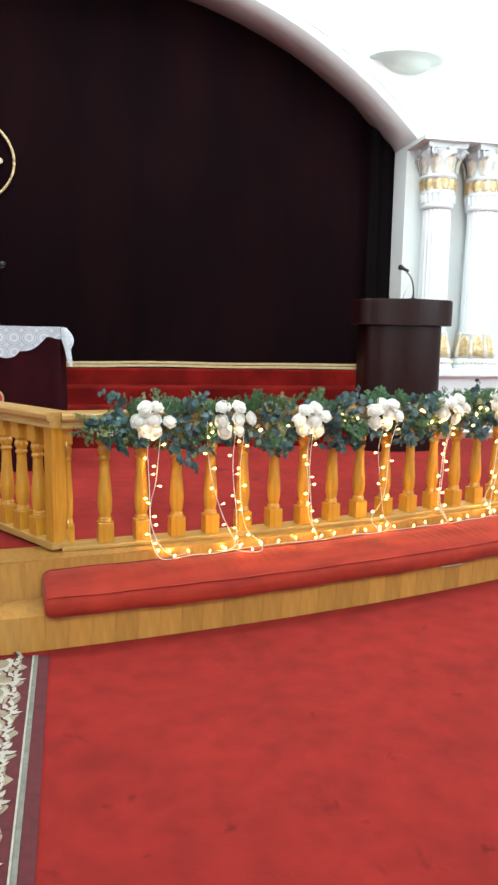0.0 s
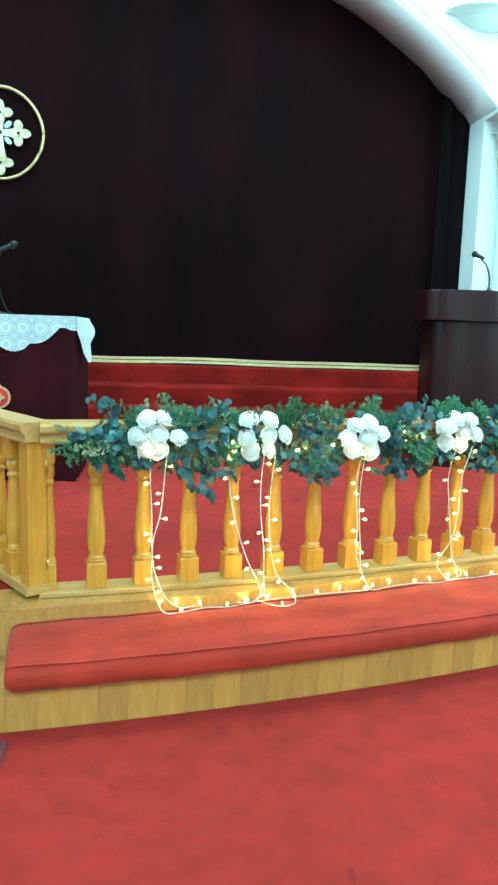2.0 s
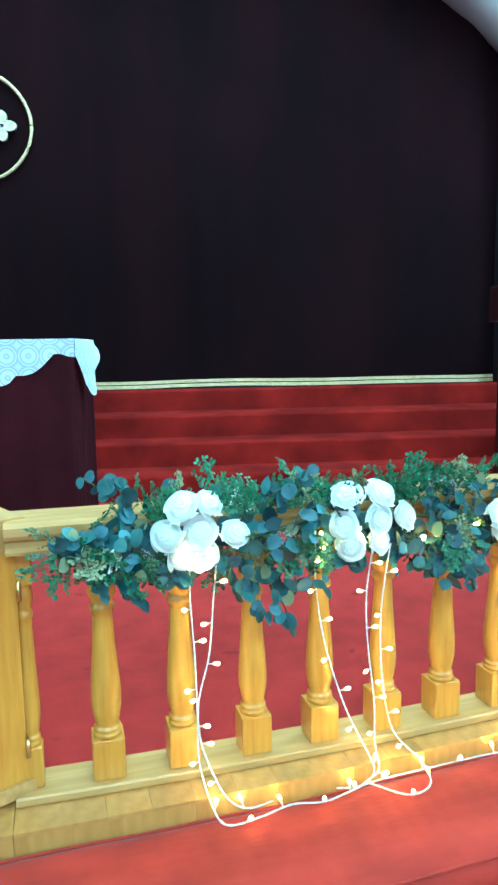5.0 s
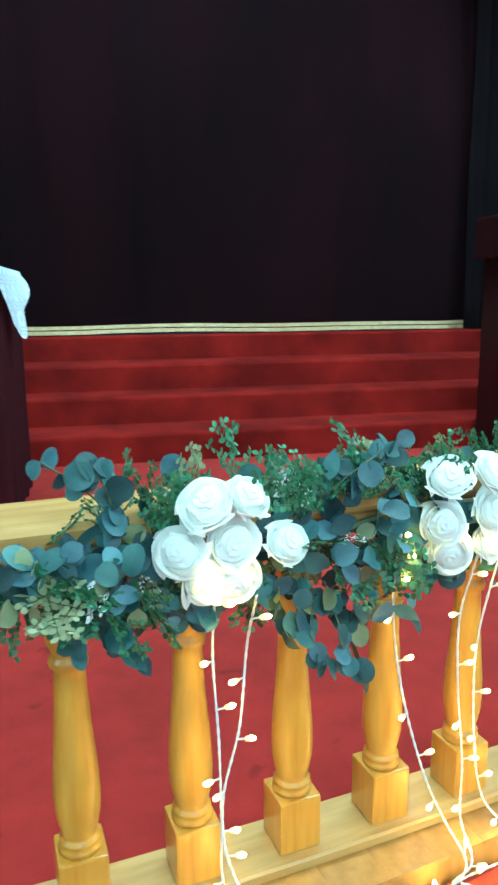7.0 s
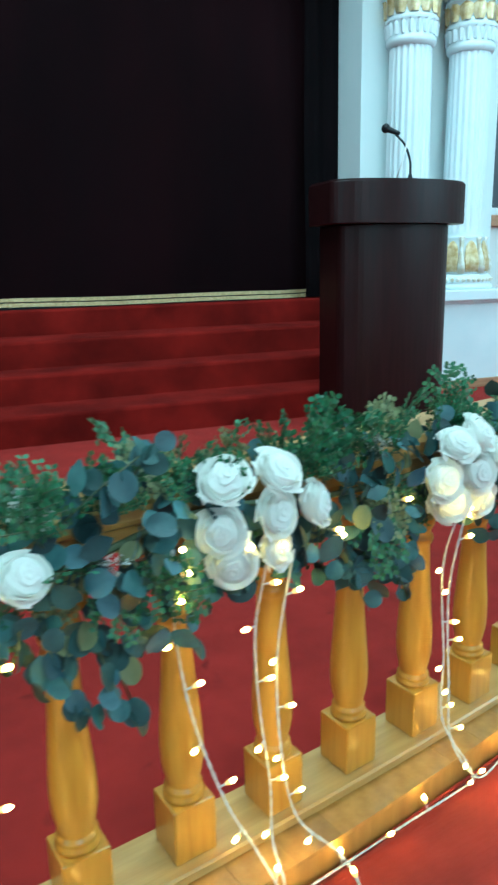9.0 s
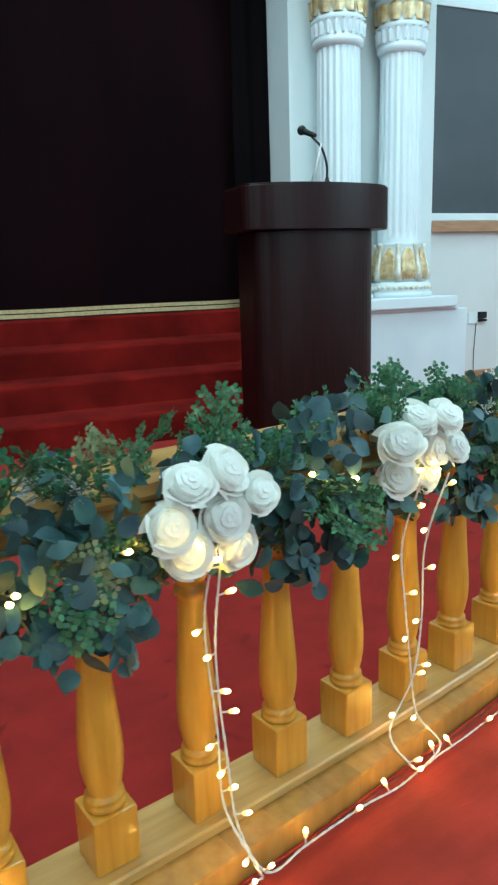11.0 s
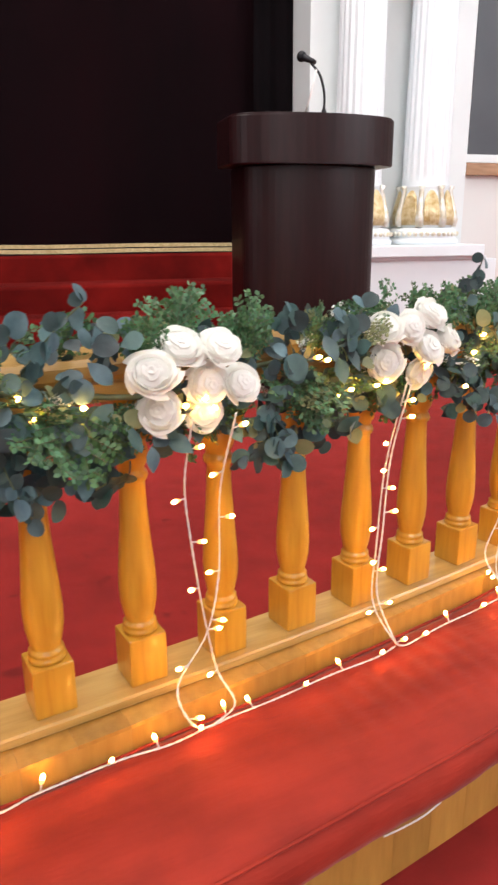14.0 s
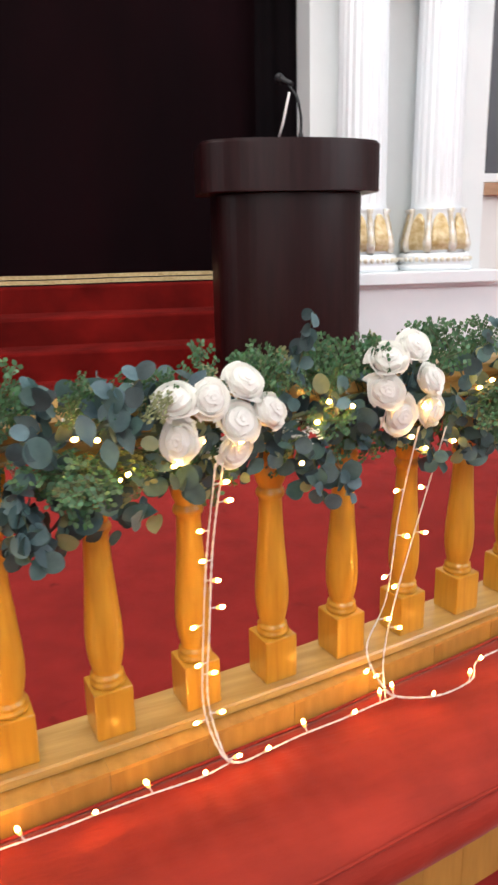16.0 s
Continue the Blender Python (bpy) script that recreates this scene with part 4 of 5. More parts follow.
def heart_mesh(seed):
    """The full heart of a rose: a dome of petals that lap over one another in a spiral."""
    rn = random.Random(seed * 7)
    p1, p2, bm, rings = rn.uniform(0, 6), rn.uniform(0, 6), bmesh.new(), []
    nu, nv = 72, 48
    for j in range(nv + 1):
        t = j / nv
        ring = []
        for i in range(nu):
            a = 2 * math.pi * i / nu
            turn = 3.4 * t ** 0.85 + 0.10 * math.sin(5 * a + 2 * p2) * t
            g = (3 * a / (2 * math.pi) + 0.37 * math.floor(turn) + p1) % 1.0
            w = turn + (0.42 * (g if g < 0.88 else (1 - g) / 0.12 * 0.88) + 0.12 * math.sin(2 * a + p2)) * min(1.0, t * 2.5)
            f = w - math.floor(w)
            lift = 0.0050 * (f ** 1.3 if f < 0.84 else (1 - f) / 0.16 * 0.797) * min(1.0, 0.35 + t)
            out = 0.0018 * (max(0.0, f - 0.55) / 0.29 if f < 0.84 else (1 - f) / 0.16)
            r = 0.0265 * t + out
            ring.append(bm.verts.new((r * math.cos(a), r * math.sin(a), 0.0225 - 0.0215 * t ** 2.3 + lift)))
        rings.append(ring)
    bm.faces.new(rings[0])
    for c, d in zip(rings, rings[1:]):
        for i in range(nu):
            bm.faces.new((c[i], d[i], d[(i + 1) % nu], c[(i + 1) % nu])).smooth = True
    return mesh_of(bm, "rose", PETAL, True)


HEARTS = [heart_mesh(k) for k in (1, 2, 3, 4)]
RING1 = [outer_mesh(k, 0.0225, 0.0245, 0.0030, 1.05) for k in (1, 2, 3)]
RING2 = [outer_mesh(k, 0.0262, 0.0205, 0.0044, 1.0) for k in (4, 5, 6)]
RING3 = [outer_mesh(k, 0.0298, 0.0140, 0.0062, 0.92) for k in (7, 8, 9)]


def put_rose(parent, m, rn):
    r = part("rose", rn.choice(HEARTS), None, parent, m=m)
    a = rn.uniform(0, 6)
    for ring, n, turn in ((RING1, 3, 0.0), (RING2, 4, 0.7), (RING3, 5, 0.25)):
        for k in range(n):
            tilt = Matrix.Rotation(rn.uniform(-0.07, 0.12), 4, "Y")
            part("petal", rn.choice(ring), None, r, m=Matrix.Rotation(a + turn + k * 6.283 / n + rn.uniform(-0.15, 0.15), 4, "Z") @ tilt @ Matrix.Scale(rn.uniform(0.95, 1.06), 4))


BUNCHES = [
    [(0.835, 0.956), (0.868, 1.018), (0.925, 1.020), (0.907, 0.960), (0.868, 0.909), (0.912, 0.902), (0.989, 0.946)],
    [(1.245, 1.013), (1.328, 1.015), (1.243, 0.943), (1.331, 0.953), (1.394, 0.956), (1.262, 0.893), (1.331, 0.896)],
    [(1.691, 0.992), (1.758, 0.996), (1.749, 0.931), (1.815, 0.952), (1.655, 0.936), (1.690, 0.888), (1.772, 0.880)],
    [(2.112, 0.975), (2.168, 1.007), (2.236, 1.005), (2.213, 0.946), (2.277, 0.939), (2.135, 0.906), (2.214, 0.893)],
    [(2.594, 1.003), (2.650, 1.003), (2.722, 1.022), (2.764, 0.968), (2.702, 0.957), (2.597, 0.938), (2.704, 0.906)],
    [(3.023, 1.031), (3.083, 1.052), (3.011, 0.974), (3.122, 0.982), (3.053, 0.919), (3.139, 0.918)],
]


def aim(place, d, spin=0.0, s=1.0):
    q = Vector(d).normalized().to_track_quat("Z", "Y").to_matrix().to_4x4()
    return Matrix.Translation(place) @ q @ Matrix.Rotation(spin, 4, "Z") @ Matrix.Scale(s, 4)


def leaf_mesh(name, length, width, material, cup=0.15, point=1.0):
    """A leaf from its stalk at the origin along +y, facing +z."""
    bm = bmesh.new()
    mids, lefts, rights = [], [], []
    n = 8
    for i in range(n + 1):
        t = 0.5 - 0.5 * math.cos(math.pi * i / n)
        w = width * (math.sqrt(max(0.0, 1 - (2 * t - 1) ** 2)) if point < 1.5 else math.sin(math.pi * t ** 0.85))
        z = -cup * length * (t - 0.3) ** 2
        mids.append(bm.verts.new((0, length * t, z)))
        if 0 < i < n:
            lefts.append(bm.verts.new((-w, length * t, z + cup * width * 0.6)))
            rights.append(bm.verts.new((w, length * t, z + cup * width * 0.6)))
    for side, flip in ((lefts, False), (rights, True)):
        for i in range(n):
            a = side[i - 1] if i > 0 else None
            b = side[i] if i < n - 1 else None
            vs = [v for v in (mids[i], mids[i + 1], b, a) if v is not None]
            bm.faces.new(vs if flip else vs[::-1]).smooth = True
    return mesh_of(bm, name, material)


EUS = [leaf_mesh("eucalyptus_leaf", 0.043, 0.020, EUCA, 0.25), leaf_mesh("eucalyptus_leaf", 0.036, 0.017, EUCA, 0.4), leaf_mesh("eucalyptus_leaf", 0.050, 0.015, EUCA, 0.2, 2.0)]
PALES = [leaf_mesh("pale_leaf", 0.034, 0.014, PALE, 0.4)]


def sprig_mesh(seed, material, length=0.12, leaf=0.014, n=16, name="boxwood_sprig"):
    """A small branching twig with many little leaves, along +y."""
    rn = random.Random(seed)
    bm = bmesh.new()
    twigs = [(Vector((0, 0, 0)), Vector((0, 1, 0)), length)]
    for k in range(7):
        t = 0.15 + 0.11 * k
        sg = -1 if k % 2 else 1
        twigs.append((Vector((0, length * t, 0)), Vector((sg * 0.8, 0.75, rn.uniform(-0.5, 0.5))).normalized(), length * 0.48 * (1.1 - t * 0.7)))
    for o, d, l in twigs:
        pts = [o + d * l * q + Vector((0, 0, -0.08 * l * q * q)) for q in (0, 0.35, 0.7, 1)]
        tube(bm, pts, [0.0014, 0.0012, 0.001, 0.0006], 4)
        m = max(5, int(n * l / length))
        for i in range(m):
            q = 0.2 + 0.8 * i / (m - 1)
            p = o + d * l * q + Vector((0, 0, -0.08 * l * q * q))
            for sgn in (-1, 1):
                dd = (d * 0.5 + d.cross(Vector((rn.uniform(-0.6, 0.6), rn.uniform(-0.4, 0.4), 1))).normalized() * sgn + Vector((0, 0, rn.uniform(-0.5, 0.6)))).normalized()
                w = dd.cross(Vector((rn.uniform(-0.5, 0.5), rn.uniform(-0.5, 0.5), 1))).normalized() * leaf * 0.36
                L = leaf * rn.uniform(0.7, 1.2)
                vs = [bm.verts.new(c) for c in (p, p + dd * L * 0.3 + w * 0.85, p + dd * L * 0.7 + w, p + dd * L, p + dd * L * 0.7 - w, p + dd * L * 0.3 - w * 0.85)]
                f = bm.faces.new(vs)
                f.material_index = 1
    return mesh_of(bm, name, [STEM, material])


SPRIGS = [sprig_mesh(k, BOX, 0.145, 0.0125, 15) for k in (11, 12, 13)]
FILLERS = [sprig_mesh(k, FILLER, 0.09, 0.008, 10, "filler_sprig") for k in (21, 22)]
PSPRIGS = [sprig_mesh(31, PALE, 0.12, 0.013, 12, "pale_sprig")]

garland = empty("leaf_garland", Matrix(), "garland of eucalyptus and boxwood leaves draped over the rail", "garland")
rn = random.Random(8)
ROSES = [p for b in BUNCHES for p in b]


def by_rose(x, z, far):
    return any((x - a) ** 2 + (z - b) ** 2 < far * far for a, b in ROSES)


centres = [sum(p[0] for p in b[:6]) / len(b[:6]) for b in BUNCHES]
GX0, GX1 = 0.64, 4.4
bm = bmesh.new()
tube(bm, [arc(x, -0.085 + 0.012 * math.sin(x * 17), 0.945 + 0.014 * math.sin(x * 11)) for x in span(GX0, GX1, 90)], 0.005, 6)
part("stem", bm, STEM, garland)


def envelope(x):
    """How far the garland hangs below and stands above its stem at x."""
    near = min(abs(x - c) for c in centres)
    low = 0.07 + 0.075 * (0.5 + 0.5 * noise.noise(Vector((x * 3.3, 1.0, 0)))) + (0.06 if near > 0.10 else 0.0)
    high = 0.045 + 0.05 * (0.5 + 0.5 * noise.noise(Vector((x * 4.1, 7.0, 0)))) 
    fade = min(1.0, (x - GX0 + 0.06) / 0.26)
    return low * fade, high * fade


extra = bmesh.new()
count = 0
while count < 1950:
    x = rn.uniform(GX0 - 0.02, GX1)
    low, high = envelope(x)
    t = rn.random()
    z = 0.95 + (high * rn.random() ** 0.8 if t < 0.36 else -low * rn.random() ** 0.9)
    off = -0.078 - rn.uniform(0.0, 0.075) + (0.11 * rn.random() if z > 0.99 else 0.0)
    if z < 0.90:
        off = -0.075 - rn.uniform(0.0, 0.05)
    if by_rose(x, z, 0.055):
        off = max(off, -0.095)
    if by_rose(x, z, 0.045) and rn.random() < 0.35:
        continue
    mesh = rn.choice(EUS) if rn.random() < 0.86 else PALES[0]
    d = Vector((rn.uniform(-0.8, 0.8), -1.0 + rn.uniform(-0.1, 0.9), rn.uniform(-0.4, 0.9)))
    m = aim(arc(x, off, z), d, rn.uniform(0, 6.28), rn.uniform(0.65, 1.12))
    count += 1
    if x < 3.3 and count % 6 < 2 and len(garland.children) < 296:
        part(mesh.name.split(".")[0], mesh, None, garland, m=m)
    else:
        tmp = mesh.copy()
        tmp.transform(m)
        base = len(extra.faces)
        extra.from_mesh(tmp)
        if mesh is PALES[0]:
            extra.faces.ensure_lookup_table()
            for f in extra.faces[base:]:
                f.material_index = 1
        bpy.data.meshes.remove(tmp)
tagged(part("foliage", extra, [EUCA, PALE], garland), kind="stuff")
for k in range(360):
    x = rn.uniform(GX0 - 0.03, GX1)
    low, high = envelope(x)
    up = rn.random() < 0.42
    near = min(abs(x - c) for c in centres)
    if up:
        place, d = arc(x, (-0.035 if near < 0.10 else -0.07) + rn.uniform(-0.05, 0.03), 0.945 + high * 0.4), Vector((rn.uniform(-0.9, 0.9), rn.uniform(0.0, 0.4) if near < 0.12 else rn.uniform(-0.5, 0.4), rn.uniform(0.35, 1.0)))
    else:
        front = 0.0 if by_rose(x, 0.935, 0.08) else 1.0
        place, d = arc(x, -0.085 - 0.015 * front, 0.935), Vector((rn.uniform(-0.9, 0.9), 0.1 - front * rn.uniform(0.2, 0.8), rn.uniform(-1.0, 0.1 - 0.5 * (1 - front))))
    r = rn.random()
    if r < 0.66:
        mesh = rn.choice(SPRIGS)
    elif r < 0.85:
        mesh = PSPRIGS[0]
    else:
        mesh = rn.choice(FILLERS)
    q = d.normalized().to_track_quat("Y", "Z").to_matrix().to_4x4()
    part(mesh.name.split(".")[0], mesh, None, garland, m=Matrix.Translation(place) @ q @ Matrix.Rotation(rn.uniform(0, 6.28), 4, "Y") @ Matrix.Scale(rn.uniform(0.5, 0.95), 4))

# boxwood sprigs that stand up in fans behind the flowers
for x, dx, top in ((0.815, 0.006, 1.069), (1.00, 0.014, 1.062), (1.235, 0.007, 1.062), (1.385, 0.017, 1.080), (1.425, 0.037, 1.097), (1.79, 0.002, 1.043), (1.86, 0.006, 1.040), (2.115, 0.009, 1.060), (2.19, 0.01, 1.043), (2.30, 0.02, 1.065), (2.46, 0.007, 1.036), (2.57, 0.009, 1.062), (2.75, 0.021, 1.080), (2.90, 0.008, 1.088), (3.0, 0.0, 1.080), (3.15, 0.025, 1.098)):
    for k in range(4):
        d = Vector((dx + (k - 1.5) * 0.022, rn.uniform(-0.03, 0.03), top - 0.965 - 0.012 * abs(k - 1.5)))
        q = d.normalized().to_track_quat("Y", "Z").to_matrix().to_4x4()
        part("boxwood_sprig", rn.choice(SPRIGS), None, garland, m=Matrix.Translation(arc(x, -0.075 - 0.012 * k, 0.965)) @ q @ Matrix.Rotation(rn.uniform(0, 6.28), 4, "Y") @ Matrix.Scale(d.length / 0.145, 4))

# long eucalyptus tendrils that stand clear of the garland
for x, z, dx, dz, n in ((0.77, 0.99, -0.10, 0.105, 6), (0.72, 0.97, -0.11, -0.02, 6), (0.76, 1.0, -0.03, 0.085, 4), (1.04, 0.99, 0.09, 0.08, 5), (1.10, 0.99, 0.05, 0.09, 4), (0.70, 0.92, -0.01, -0.075, 5), (1.00, 0.88, 0.045, -0.12, 6), (1.06, 0.87, 0.045, -0.155, 6), (1.47, 0.89, 0.02, -0.115, 6), (1.55, 0.88, 0.04, -0.13, 6), (1.93, 0.99, 0.085, 0.10, 5), (1.87, 0.99, 0.04, 0.06, 4), (1.88, 0.90, 0.02, -0.085, 5), (1.90, 0.88, 0.015, -0.10, 6), (1.95, 0.90, 0.03, -0.07, 5), (2.32, 0.90, 0.03, -0.11, 6), (2.34, 0.91, 0.025, -0.12, 6), (2.42, 0.99, -0.05, 0.06, 4), (2.47, 0.98, 0.025, 0.06, 4), (2.83, 1.00, 0.02, 0.13, 6), (2.86, 0.90, 0.015, -0.12, 6), (2.90, 0.90, 0.035, -0.11, 6), (2.50, 0.99, 0.035, 0.06, 4), (3.27, 0.99, 0.04, 0.10, 5), (3.28, 0.91, 0.04, -0.10, 5), (3.13, 0.88, 0.015, -0.065, 4)):
    tb = bmesh.new()
    pts = spline([arc(x, -0.10, z), arc(x + dx * 0.5, -0.13, z + dz * 0.6), arc(x + dx, -0.14, z + dz)], 4)
    tube(tb, pts, 0.0013, 4)
    ten = part("tendril", tb, STEM, garland)
    for i in range(n):
        p = pts[min(len(pts) - 1, int((i + 1) * (len(pts) - 1) / n))]
        for sg in (-1, 1):
            d = Vector((sg * 0.6 + rn.uniform(-0.3, 0.3), -0.8, rn.uniform(-0.1, 0.8)))
            part("eucalyptus_leaf", rn.choice(EUS[:2]), None, ten, m=aim(p, d, rn.uniform(0, 6.28), rn.uniform(0.55, 0.95)))

for b in BUNCHES:
    cx = sum(p[0] for p in b) / len(b)
    bunch = empty("rose_bunch", Matrix.Translation(arc(cx, -0.10, 0.95)), "bunch of white silk roses tied to the rail garland", "flowers", "rose bunches on the rail")
    inv = bunch.matrix_world.inverted()
    cz = sum(p[1] for p in b) / len(b)
    for x, z in ((cx + (x - cx) * 0.94, cz + (z - cz) * 0.96) for x, z in b):
        low = z < cz - 0.035
        d = Vector(((x - cx) * 6 + rn.uniform(-0.4, 0.4), -1.0, (z - cz) * 7 + 0.45 + rn.uniform(-0.35, 0.35)))
        place = arc(x, -0.122 - 0.02 * rn.random() + (0.012 if low else 0), z)
        size = rn.uniform(1.0, 1.16)
        put_rose(bunch, inv @ aim(place, d, rn.uniform(0, 6.28), size) @ Matrix.Diagonal((rn.uniform(0.95, 1.1), rn.uniform(0.9, 1.05), rn.uniform(0.9, 1.1), 1)), rn)
    for k in range(5):
        d = Vector((rn.uniform(-0.8, 0.8), -0.7, rn.uniform(-0.6, 0.6)))
        part("rose_leaf", EUS[2], None, bunch, m=inv @ aim(arc(cx + rn.uniform(-0.09, 0.09), -0.095, cz + rn.uniform(-0.07, 0.06)), d, rn.uniform(0, 6.28), 1.0))

# ---- string lights
bm = bmesh.new()
tube(bm, [(0, 0, 0), (0, 0, 0.013)], 0.0016, 6)
n0 = len(bm.faces)
tube(bm, [(0, 0, 0.0125), (0, 0, 0.0145), (0, 0, 0.0185), (0, 0, 0.0195)], [0.0024, 0.0036, 0.0043, 0.0040], 12)
n1 = len(bm.faces)
tube(bm, [(0, 0, 0.0195), (0, 0, 0.022), (0, 0, 0.026), (0, 0, 0.0285)], [0.0034, 0.0040, 0.0034, 0.0014], 12)
bm.faces.ensure_lookup_table()
# collar faces carry the added halo glow
for f in bm.faces[n0:n1]:
    f.material_index = 2
for f in bm.faces[n1:]:
    f.material_index = 1
BULB = mesh_of(bm, "bulb", [WIRE, GLOW, HALO])
lights = empty("string_lights", Matrix(), "white string lights with glowing warm bulbs hung along the rail", "string lights")
rn = random.Random(15)


def strand(points, first=0.03, gap=0.098):
    """points: (x, off, z) along the arc."""
    pts = spline([arc(x, o, z + (0.0 if z > 0.32 else -0.001 if o < -0.15 else -0.008)) for x, o, z in ((x, min(o, -0.131) - 0.012 if z < 0.36 else o, z) for x, o, z in points)], 8)
    tb = bmesh.new()
    for ph in (0.0, math.pi):
        d = 0.0
        tw = []
        for i, p in enumerate(pts):
            if i:
                d += (p - pts[i - 1]).length
            a = d * 150 + ph
            tw.append(p + Vector((0.0011 * math.cos(a), 0.0011 * math.sin(a), 0.0007 * math.cos(a))))
        tube(tb, tw, 0.0016, 5)
    part("cable", tb, WIRE, lights)
    d, nxt, sg = 0.0, first, 1
    for a, b in zip(pts, pts[1:]):
        l = (b - a).length
        while d + l > nxt:
            p = a.lerp(b, (nxt - d) / max(l, 1e-6))
            t = (b - a).normalized()
            if abs(t.z) > 0.6:
                dirn = Vector((sg * 1.0, -0.45 + rn.uniform(-0.3, 0.3), rn.uniform(-0.1, 0.3)))
            else:
                dirn = Vector((rn.uniform(-0.4, 0.4), sg * 0.45 - 0.1, 0.75))
            part("bulb", BULB, None, lights, m=aim(p, dirn))
            sg = -sg
            nxt += gap * rn.uniform(0.8, 1.2)
        d += l


H = -0.088
strand([(0.882, -0.13, 0.90), (0.890, H, 0.78), (0.897, H, 0.64), (0.899, H, 0.50), (0.900, H, 0.40), (0.915, -0.115, 0.325), (0.940, -0.178, 0.302), (1.02, -0.172, 0.302), (1.10, -0.152, 0.302), (1.18, -0.165, 0.302), (1.30, -0.130, 0.306), (1.37, -0.128, 0.311), (1.46, -0.128, 0.312), (1.60, -0.124, 0.313), (1.70, -0.130, 0.310), (1.79, -0.132, 0.309)])
strand([(0.941, -0.13, 0.88), (0.942, H, 0.783), (0.930, H, 0.66), (0.903, H, 0.55), (0.903, H - 0.004, 0.46), (0.93, -0.10, 0.37), (0.955, -0.118, 0.33), (1.0, -0.135, 0.309), (1.06, -0.125, 0.313)], 0.05)
strand([(1.172, -0.13, 0.95), (1.190, H, 0.80), (1.212, H, 0.65), (1.262, H, 0.485), (1.312, H, 0.375), (1.318, -0.115, 0.33), (1.28, -0.136, 0.308), (1.22, -0.128, 0.311)], 0.06)
strand([(1.317, -0.13, 0.89), (1.322, H, 0.76), (1.325, H, 0.64), (1.344, H, 0.48), (1.347, H, 0.37), (1.33, -0.115, 0.33), (1.29, -0.130, 0.309)], 0.05)
strand([(1.362, -0.13, 0.89), (1.361, H, 0.70), (1.368, H, 0.52), (1.40, H, 0.385), (1.445, -0.115, 0.33), (1.440, -0.185, 0.302), (1.37, -0.205, 0.302), (1.30, -0.140, 0.306)], 0.08)
strand([(1.735, -0.13, 0.89), (1.738, H, 0.75), (1.752, H, 0.56), (1.758, H, 0.42), (1.772, -0.105, 0.345), (1.79, -0.13, 0.311)], 0.04)
strand([(1.748, -0.13, 0.89), (1.752, H - 0.005, 0.70), (1.766, H - 0.004, 0.50), (1.780, H - 0.006, 0.37), (1.80, -0.128, 0.312), (1.88, -0.122, 0.314), (1.96, -0.118, 0.316), (2.03, -0.118, 0.315), (2.12, -0.135, 0.309), (2.22, -0.126, 0.312), (2.34, -0.130, 0.310), (2.48, -0.128, 0.311), (2.60, -0.135, 0.309), (2.66, -0.128, 0.312)], 0.09)
strand([(2.185, -0.13, 0.89), (2.188, H, 0.76), (2.200, H, 0.63), (2.222, H, 0.48), (2.245, H, 0.37), (2.25, -0.112, 0.33), (2.20, -0.132, 0.310)], 0.06)
strand([(2.268, -0.13, 0.89), (2.258, H, 0.74), (2.252, H, 0.58), (2.222, H - 0.004, 0.465), (2.160, H, 0.37), (2.155, -0.112, 0.33), (2.19, -0.130, 0.311), (2.235, -0.126, 0.312)], 0.03)
strand([(2.662, -0.13, 0.89), (2.658, H, 0.71), (2.643, H, 0.53), (2.639, H, 0.40), (2.645, -0.11, 0.335), (2.68, -0.135, 0.309), (2.74, -0.134, 0.309), (2.82, -0.128, 0.311), (2.92, -0.130, 0.310), (3.0, -0.126, 0.312), (3.06, -0.13, 0.311)], 0.04)
strand([(2.676, -0.13, 0.89), (2.669, H - 0.004, 0.73), (2.655, H - 0.004, 0.56), (2.646, H - 0.005, 0.42), (2.65, -0.112, 0.335), (2.67, -0.132, 0.311)], 0.08)
strand([(3.105, -0.13, 0.89), (3.100, H, 0.70), (3.072, H, 0.51), (3.022, H, 0.405), (3.02, -0.105, 0.345), (3.06, -0.14, 0.308), (3.14, -0.175, 0.302), (3.24, -0.172, 0.302), (3.30, -0.13, 0.311), (3.40, -0.115, 0.317), (3.55, -0.125, 0.312), (3.75, -0.13, 0.31), (4.0, -0.128, 0.311), (4.3, -0.13, 0.31)], 0.05)
strand([(3.178, -0.13, 0.88), (3.160, H, 0.69), (3.093, H - 0.004, 0.50), (3.066, H - 0.004, 0.37), (3.03, -0.12, 0.318)], 0.03)
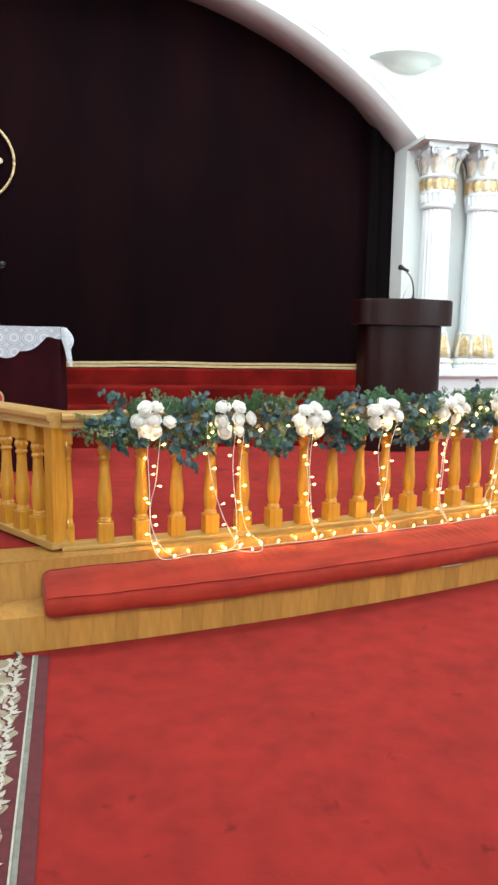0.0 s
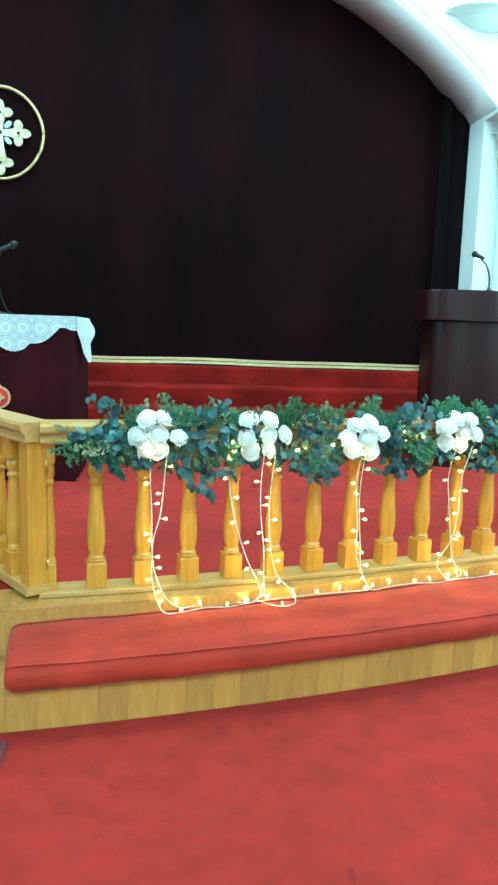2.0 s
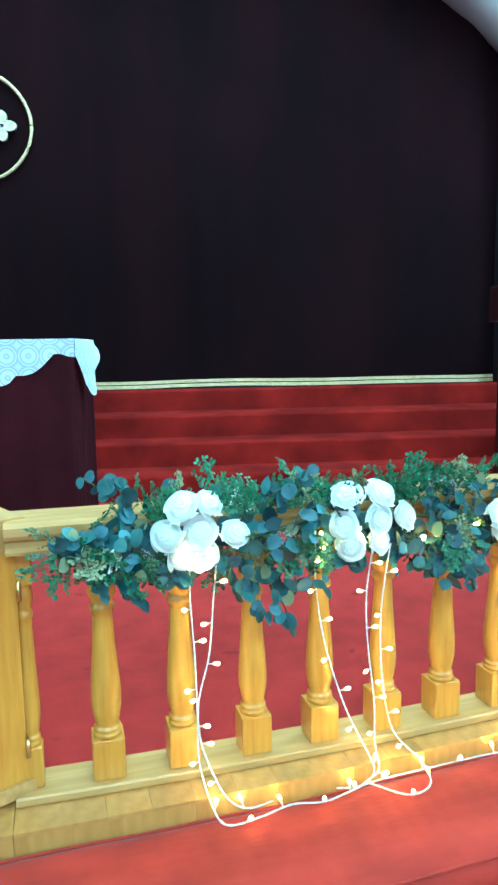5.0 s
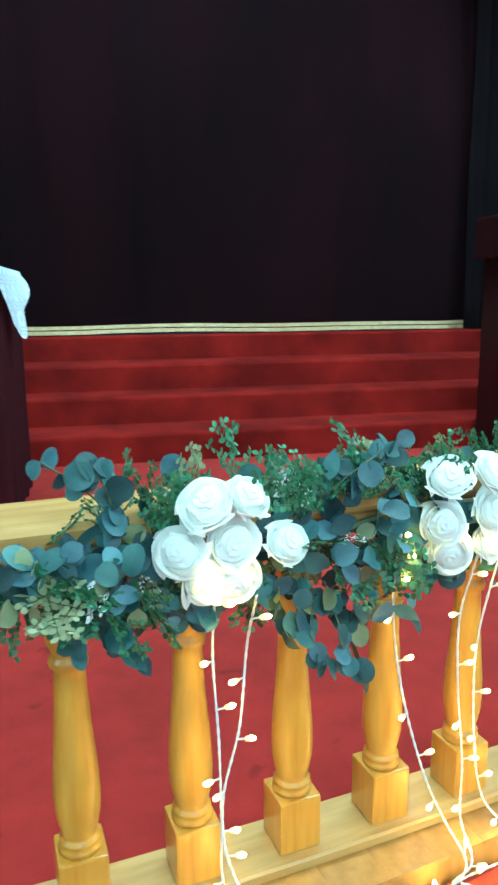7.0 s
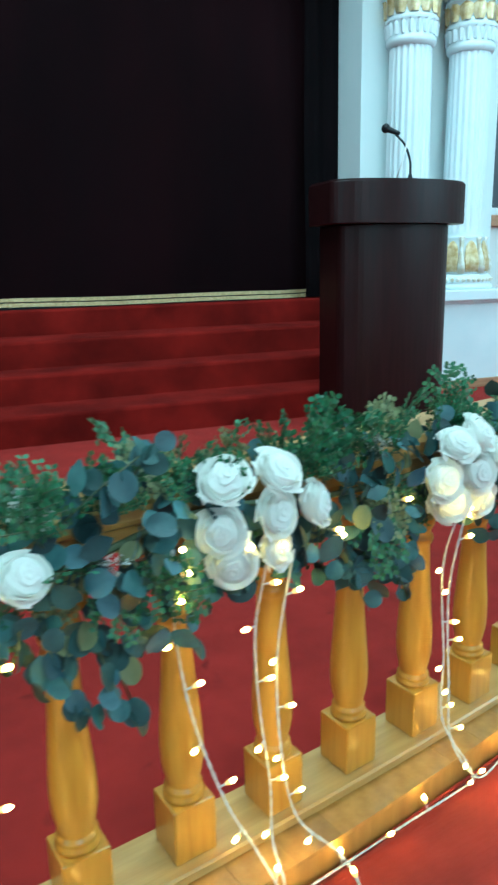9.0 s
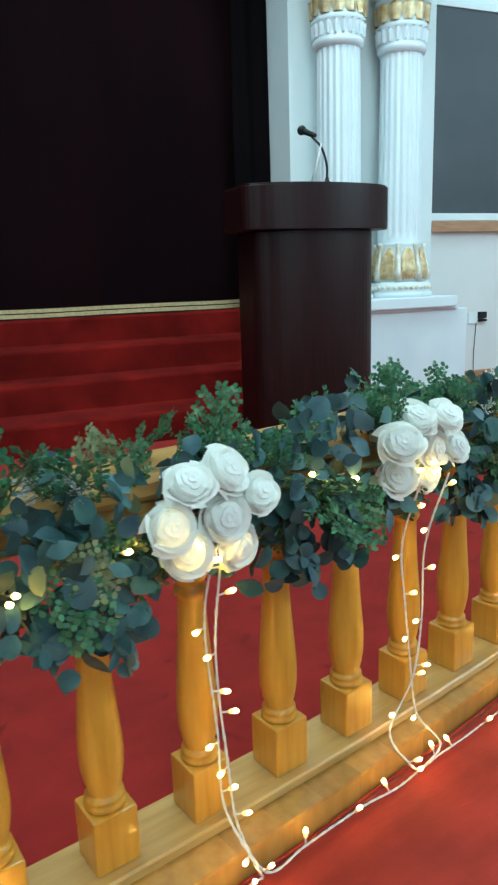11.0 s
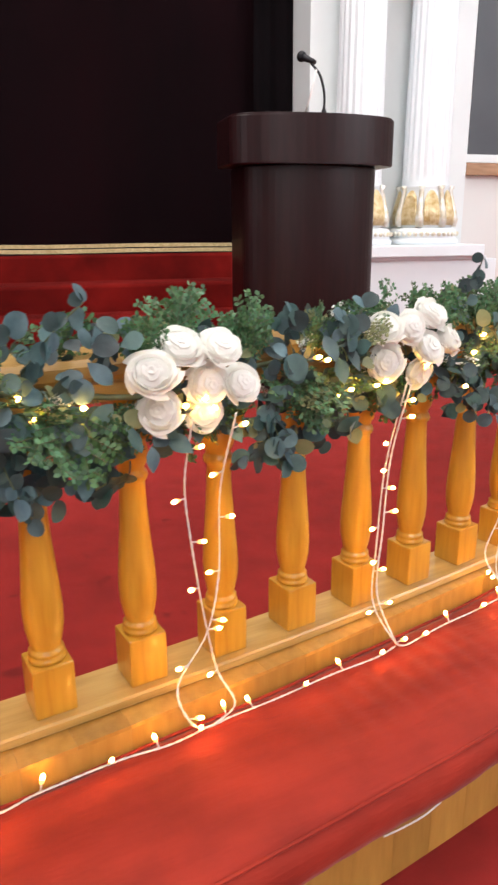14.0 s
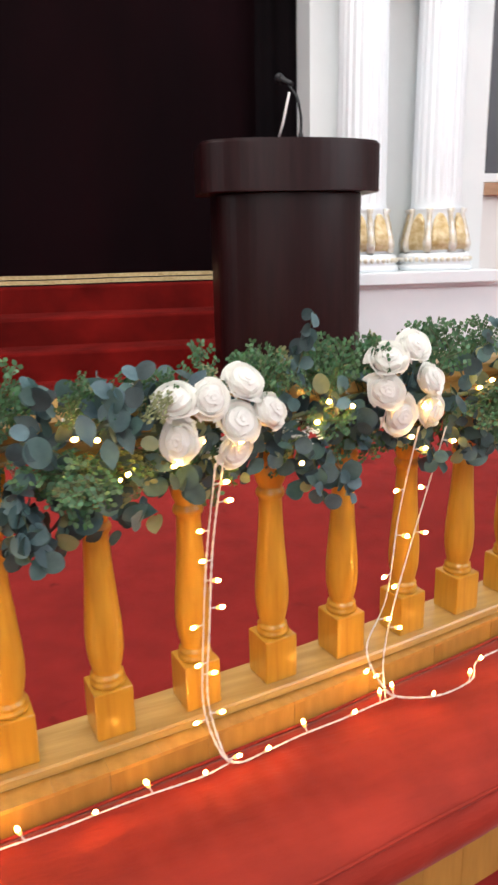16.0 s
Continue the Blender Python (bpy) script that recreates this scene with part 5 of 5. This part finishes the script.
# bulbs tucked among the leaves
for x in (0.90, 1.17, 1.43, 1.62, 1.70, 1.90, 2.02, 2.21, 2.45, 2.54, 2.62, 2.84, 2.93, 3.10, 3.28):
    for k in range(2):
        part("bulb", BULB, None, lights, m=aim(arc(x + rn.uniform(-0.04, 0.04), -0.122 if k else -0.098, (0.875 if by_rose(x, 0.92, 0.09) else 0.92) + rn.uniform(-0.02, 0.05)), (rn.uniform(-0.5, 0.5), -1, 0.3)))

for b in BUNCHES:
    cx, cz = sum(p[0] for p in b) / len(b), sum(p[1] for p in b) / len(b)
    for dx, dz in ((-0.03, -0.04), (0.035, -0.05)):
        part("bulb", BULB, None, lights, m=aim(arc(cx + dx, -0.118, cz + dz), (rn.uniform(-0.4, 0.4), -1, 0.2)))

# ---- wooden pieces of the steps
def piece(o0, o1, z0, z1, w, name):
    """A board whose ends follow the radius of the arc."""
    bm = bmesh.new()
    box(bm, -0.5, 0.5, o0, o1, z0, z1)
    for v in bm.verts:
        v.co.x *= w * (1 - 2 * K * v.co.y) - 0.0005
    return mesh_of(bm, name, PLANK)


upper, lower = bpy.data.objects["upper_step"], bpy.data.objects["lower_step"]
W1 = 0.098
TILE, RISER = piece(-0.1245, 0.098, ZT - 0.008, ZT, W1, "tile"), piece(-0.1225, -0.118, 0.16, ZT - 0.0085, W1 * 2, "riser_board")
FASCIA, TREAD = piece(-0.374, -0.366, 0.002, 0.160, W1, "fascia_board"), piece(-0.366, -0.06, 0.152, 0.160, W1, "tread_board")


def put(mesh, name, parent, x, place, turn=0.0):
    part(name, mesh, None, parent, m=Matrix.Translation(place(x)) @ pose(0, 0, 0, 0, 0, heading(x) + turn))


for k in range(80):
    x = -2.6 + W1 * k
    put(TILE, "tile", upper, x, askew, math.degrees(SKEW))
    if k % 2 == 0:
        put(RISER, "riser_board", upper, x + W1 / 2, askew, math.degrees(SKEW))
    put(FASCIA, "fascia_board", lower, x, arc)
    put(TREAD, "tread_board", lower, x + 0.03, arc)
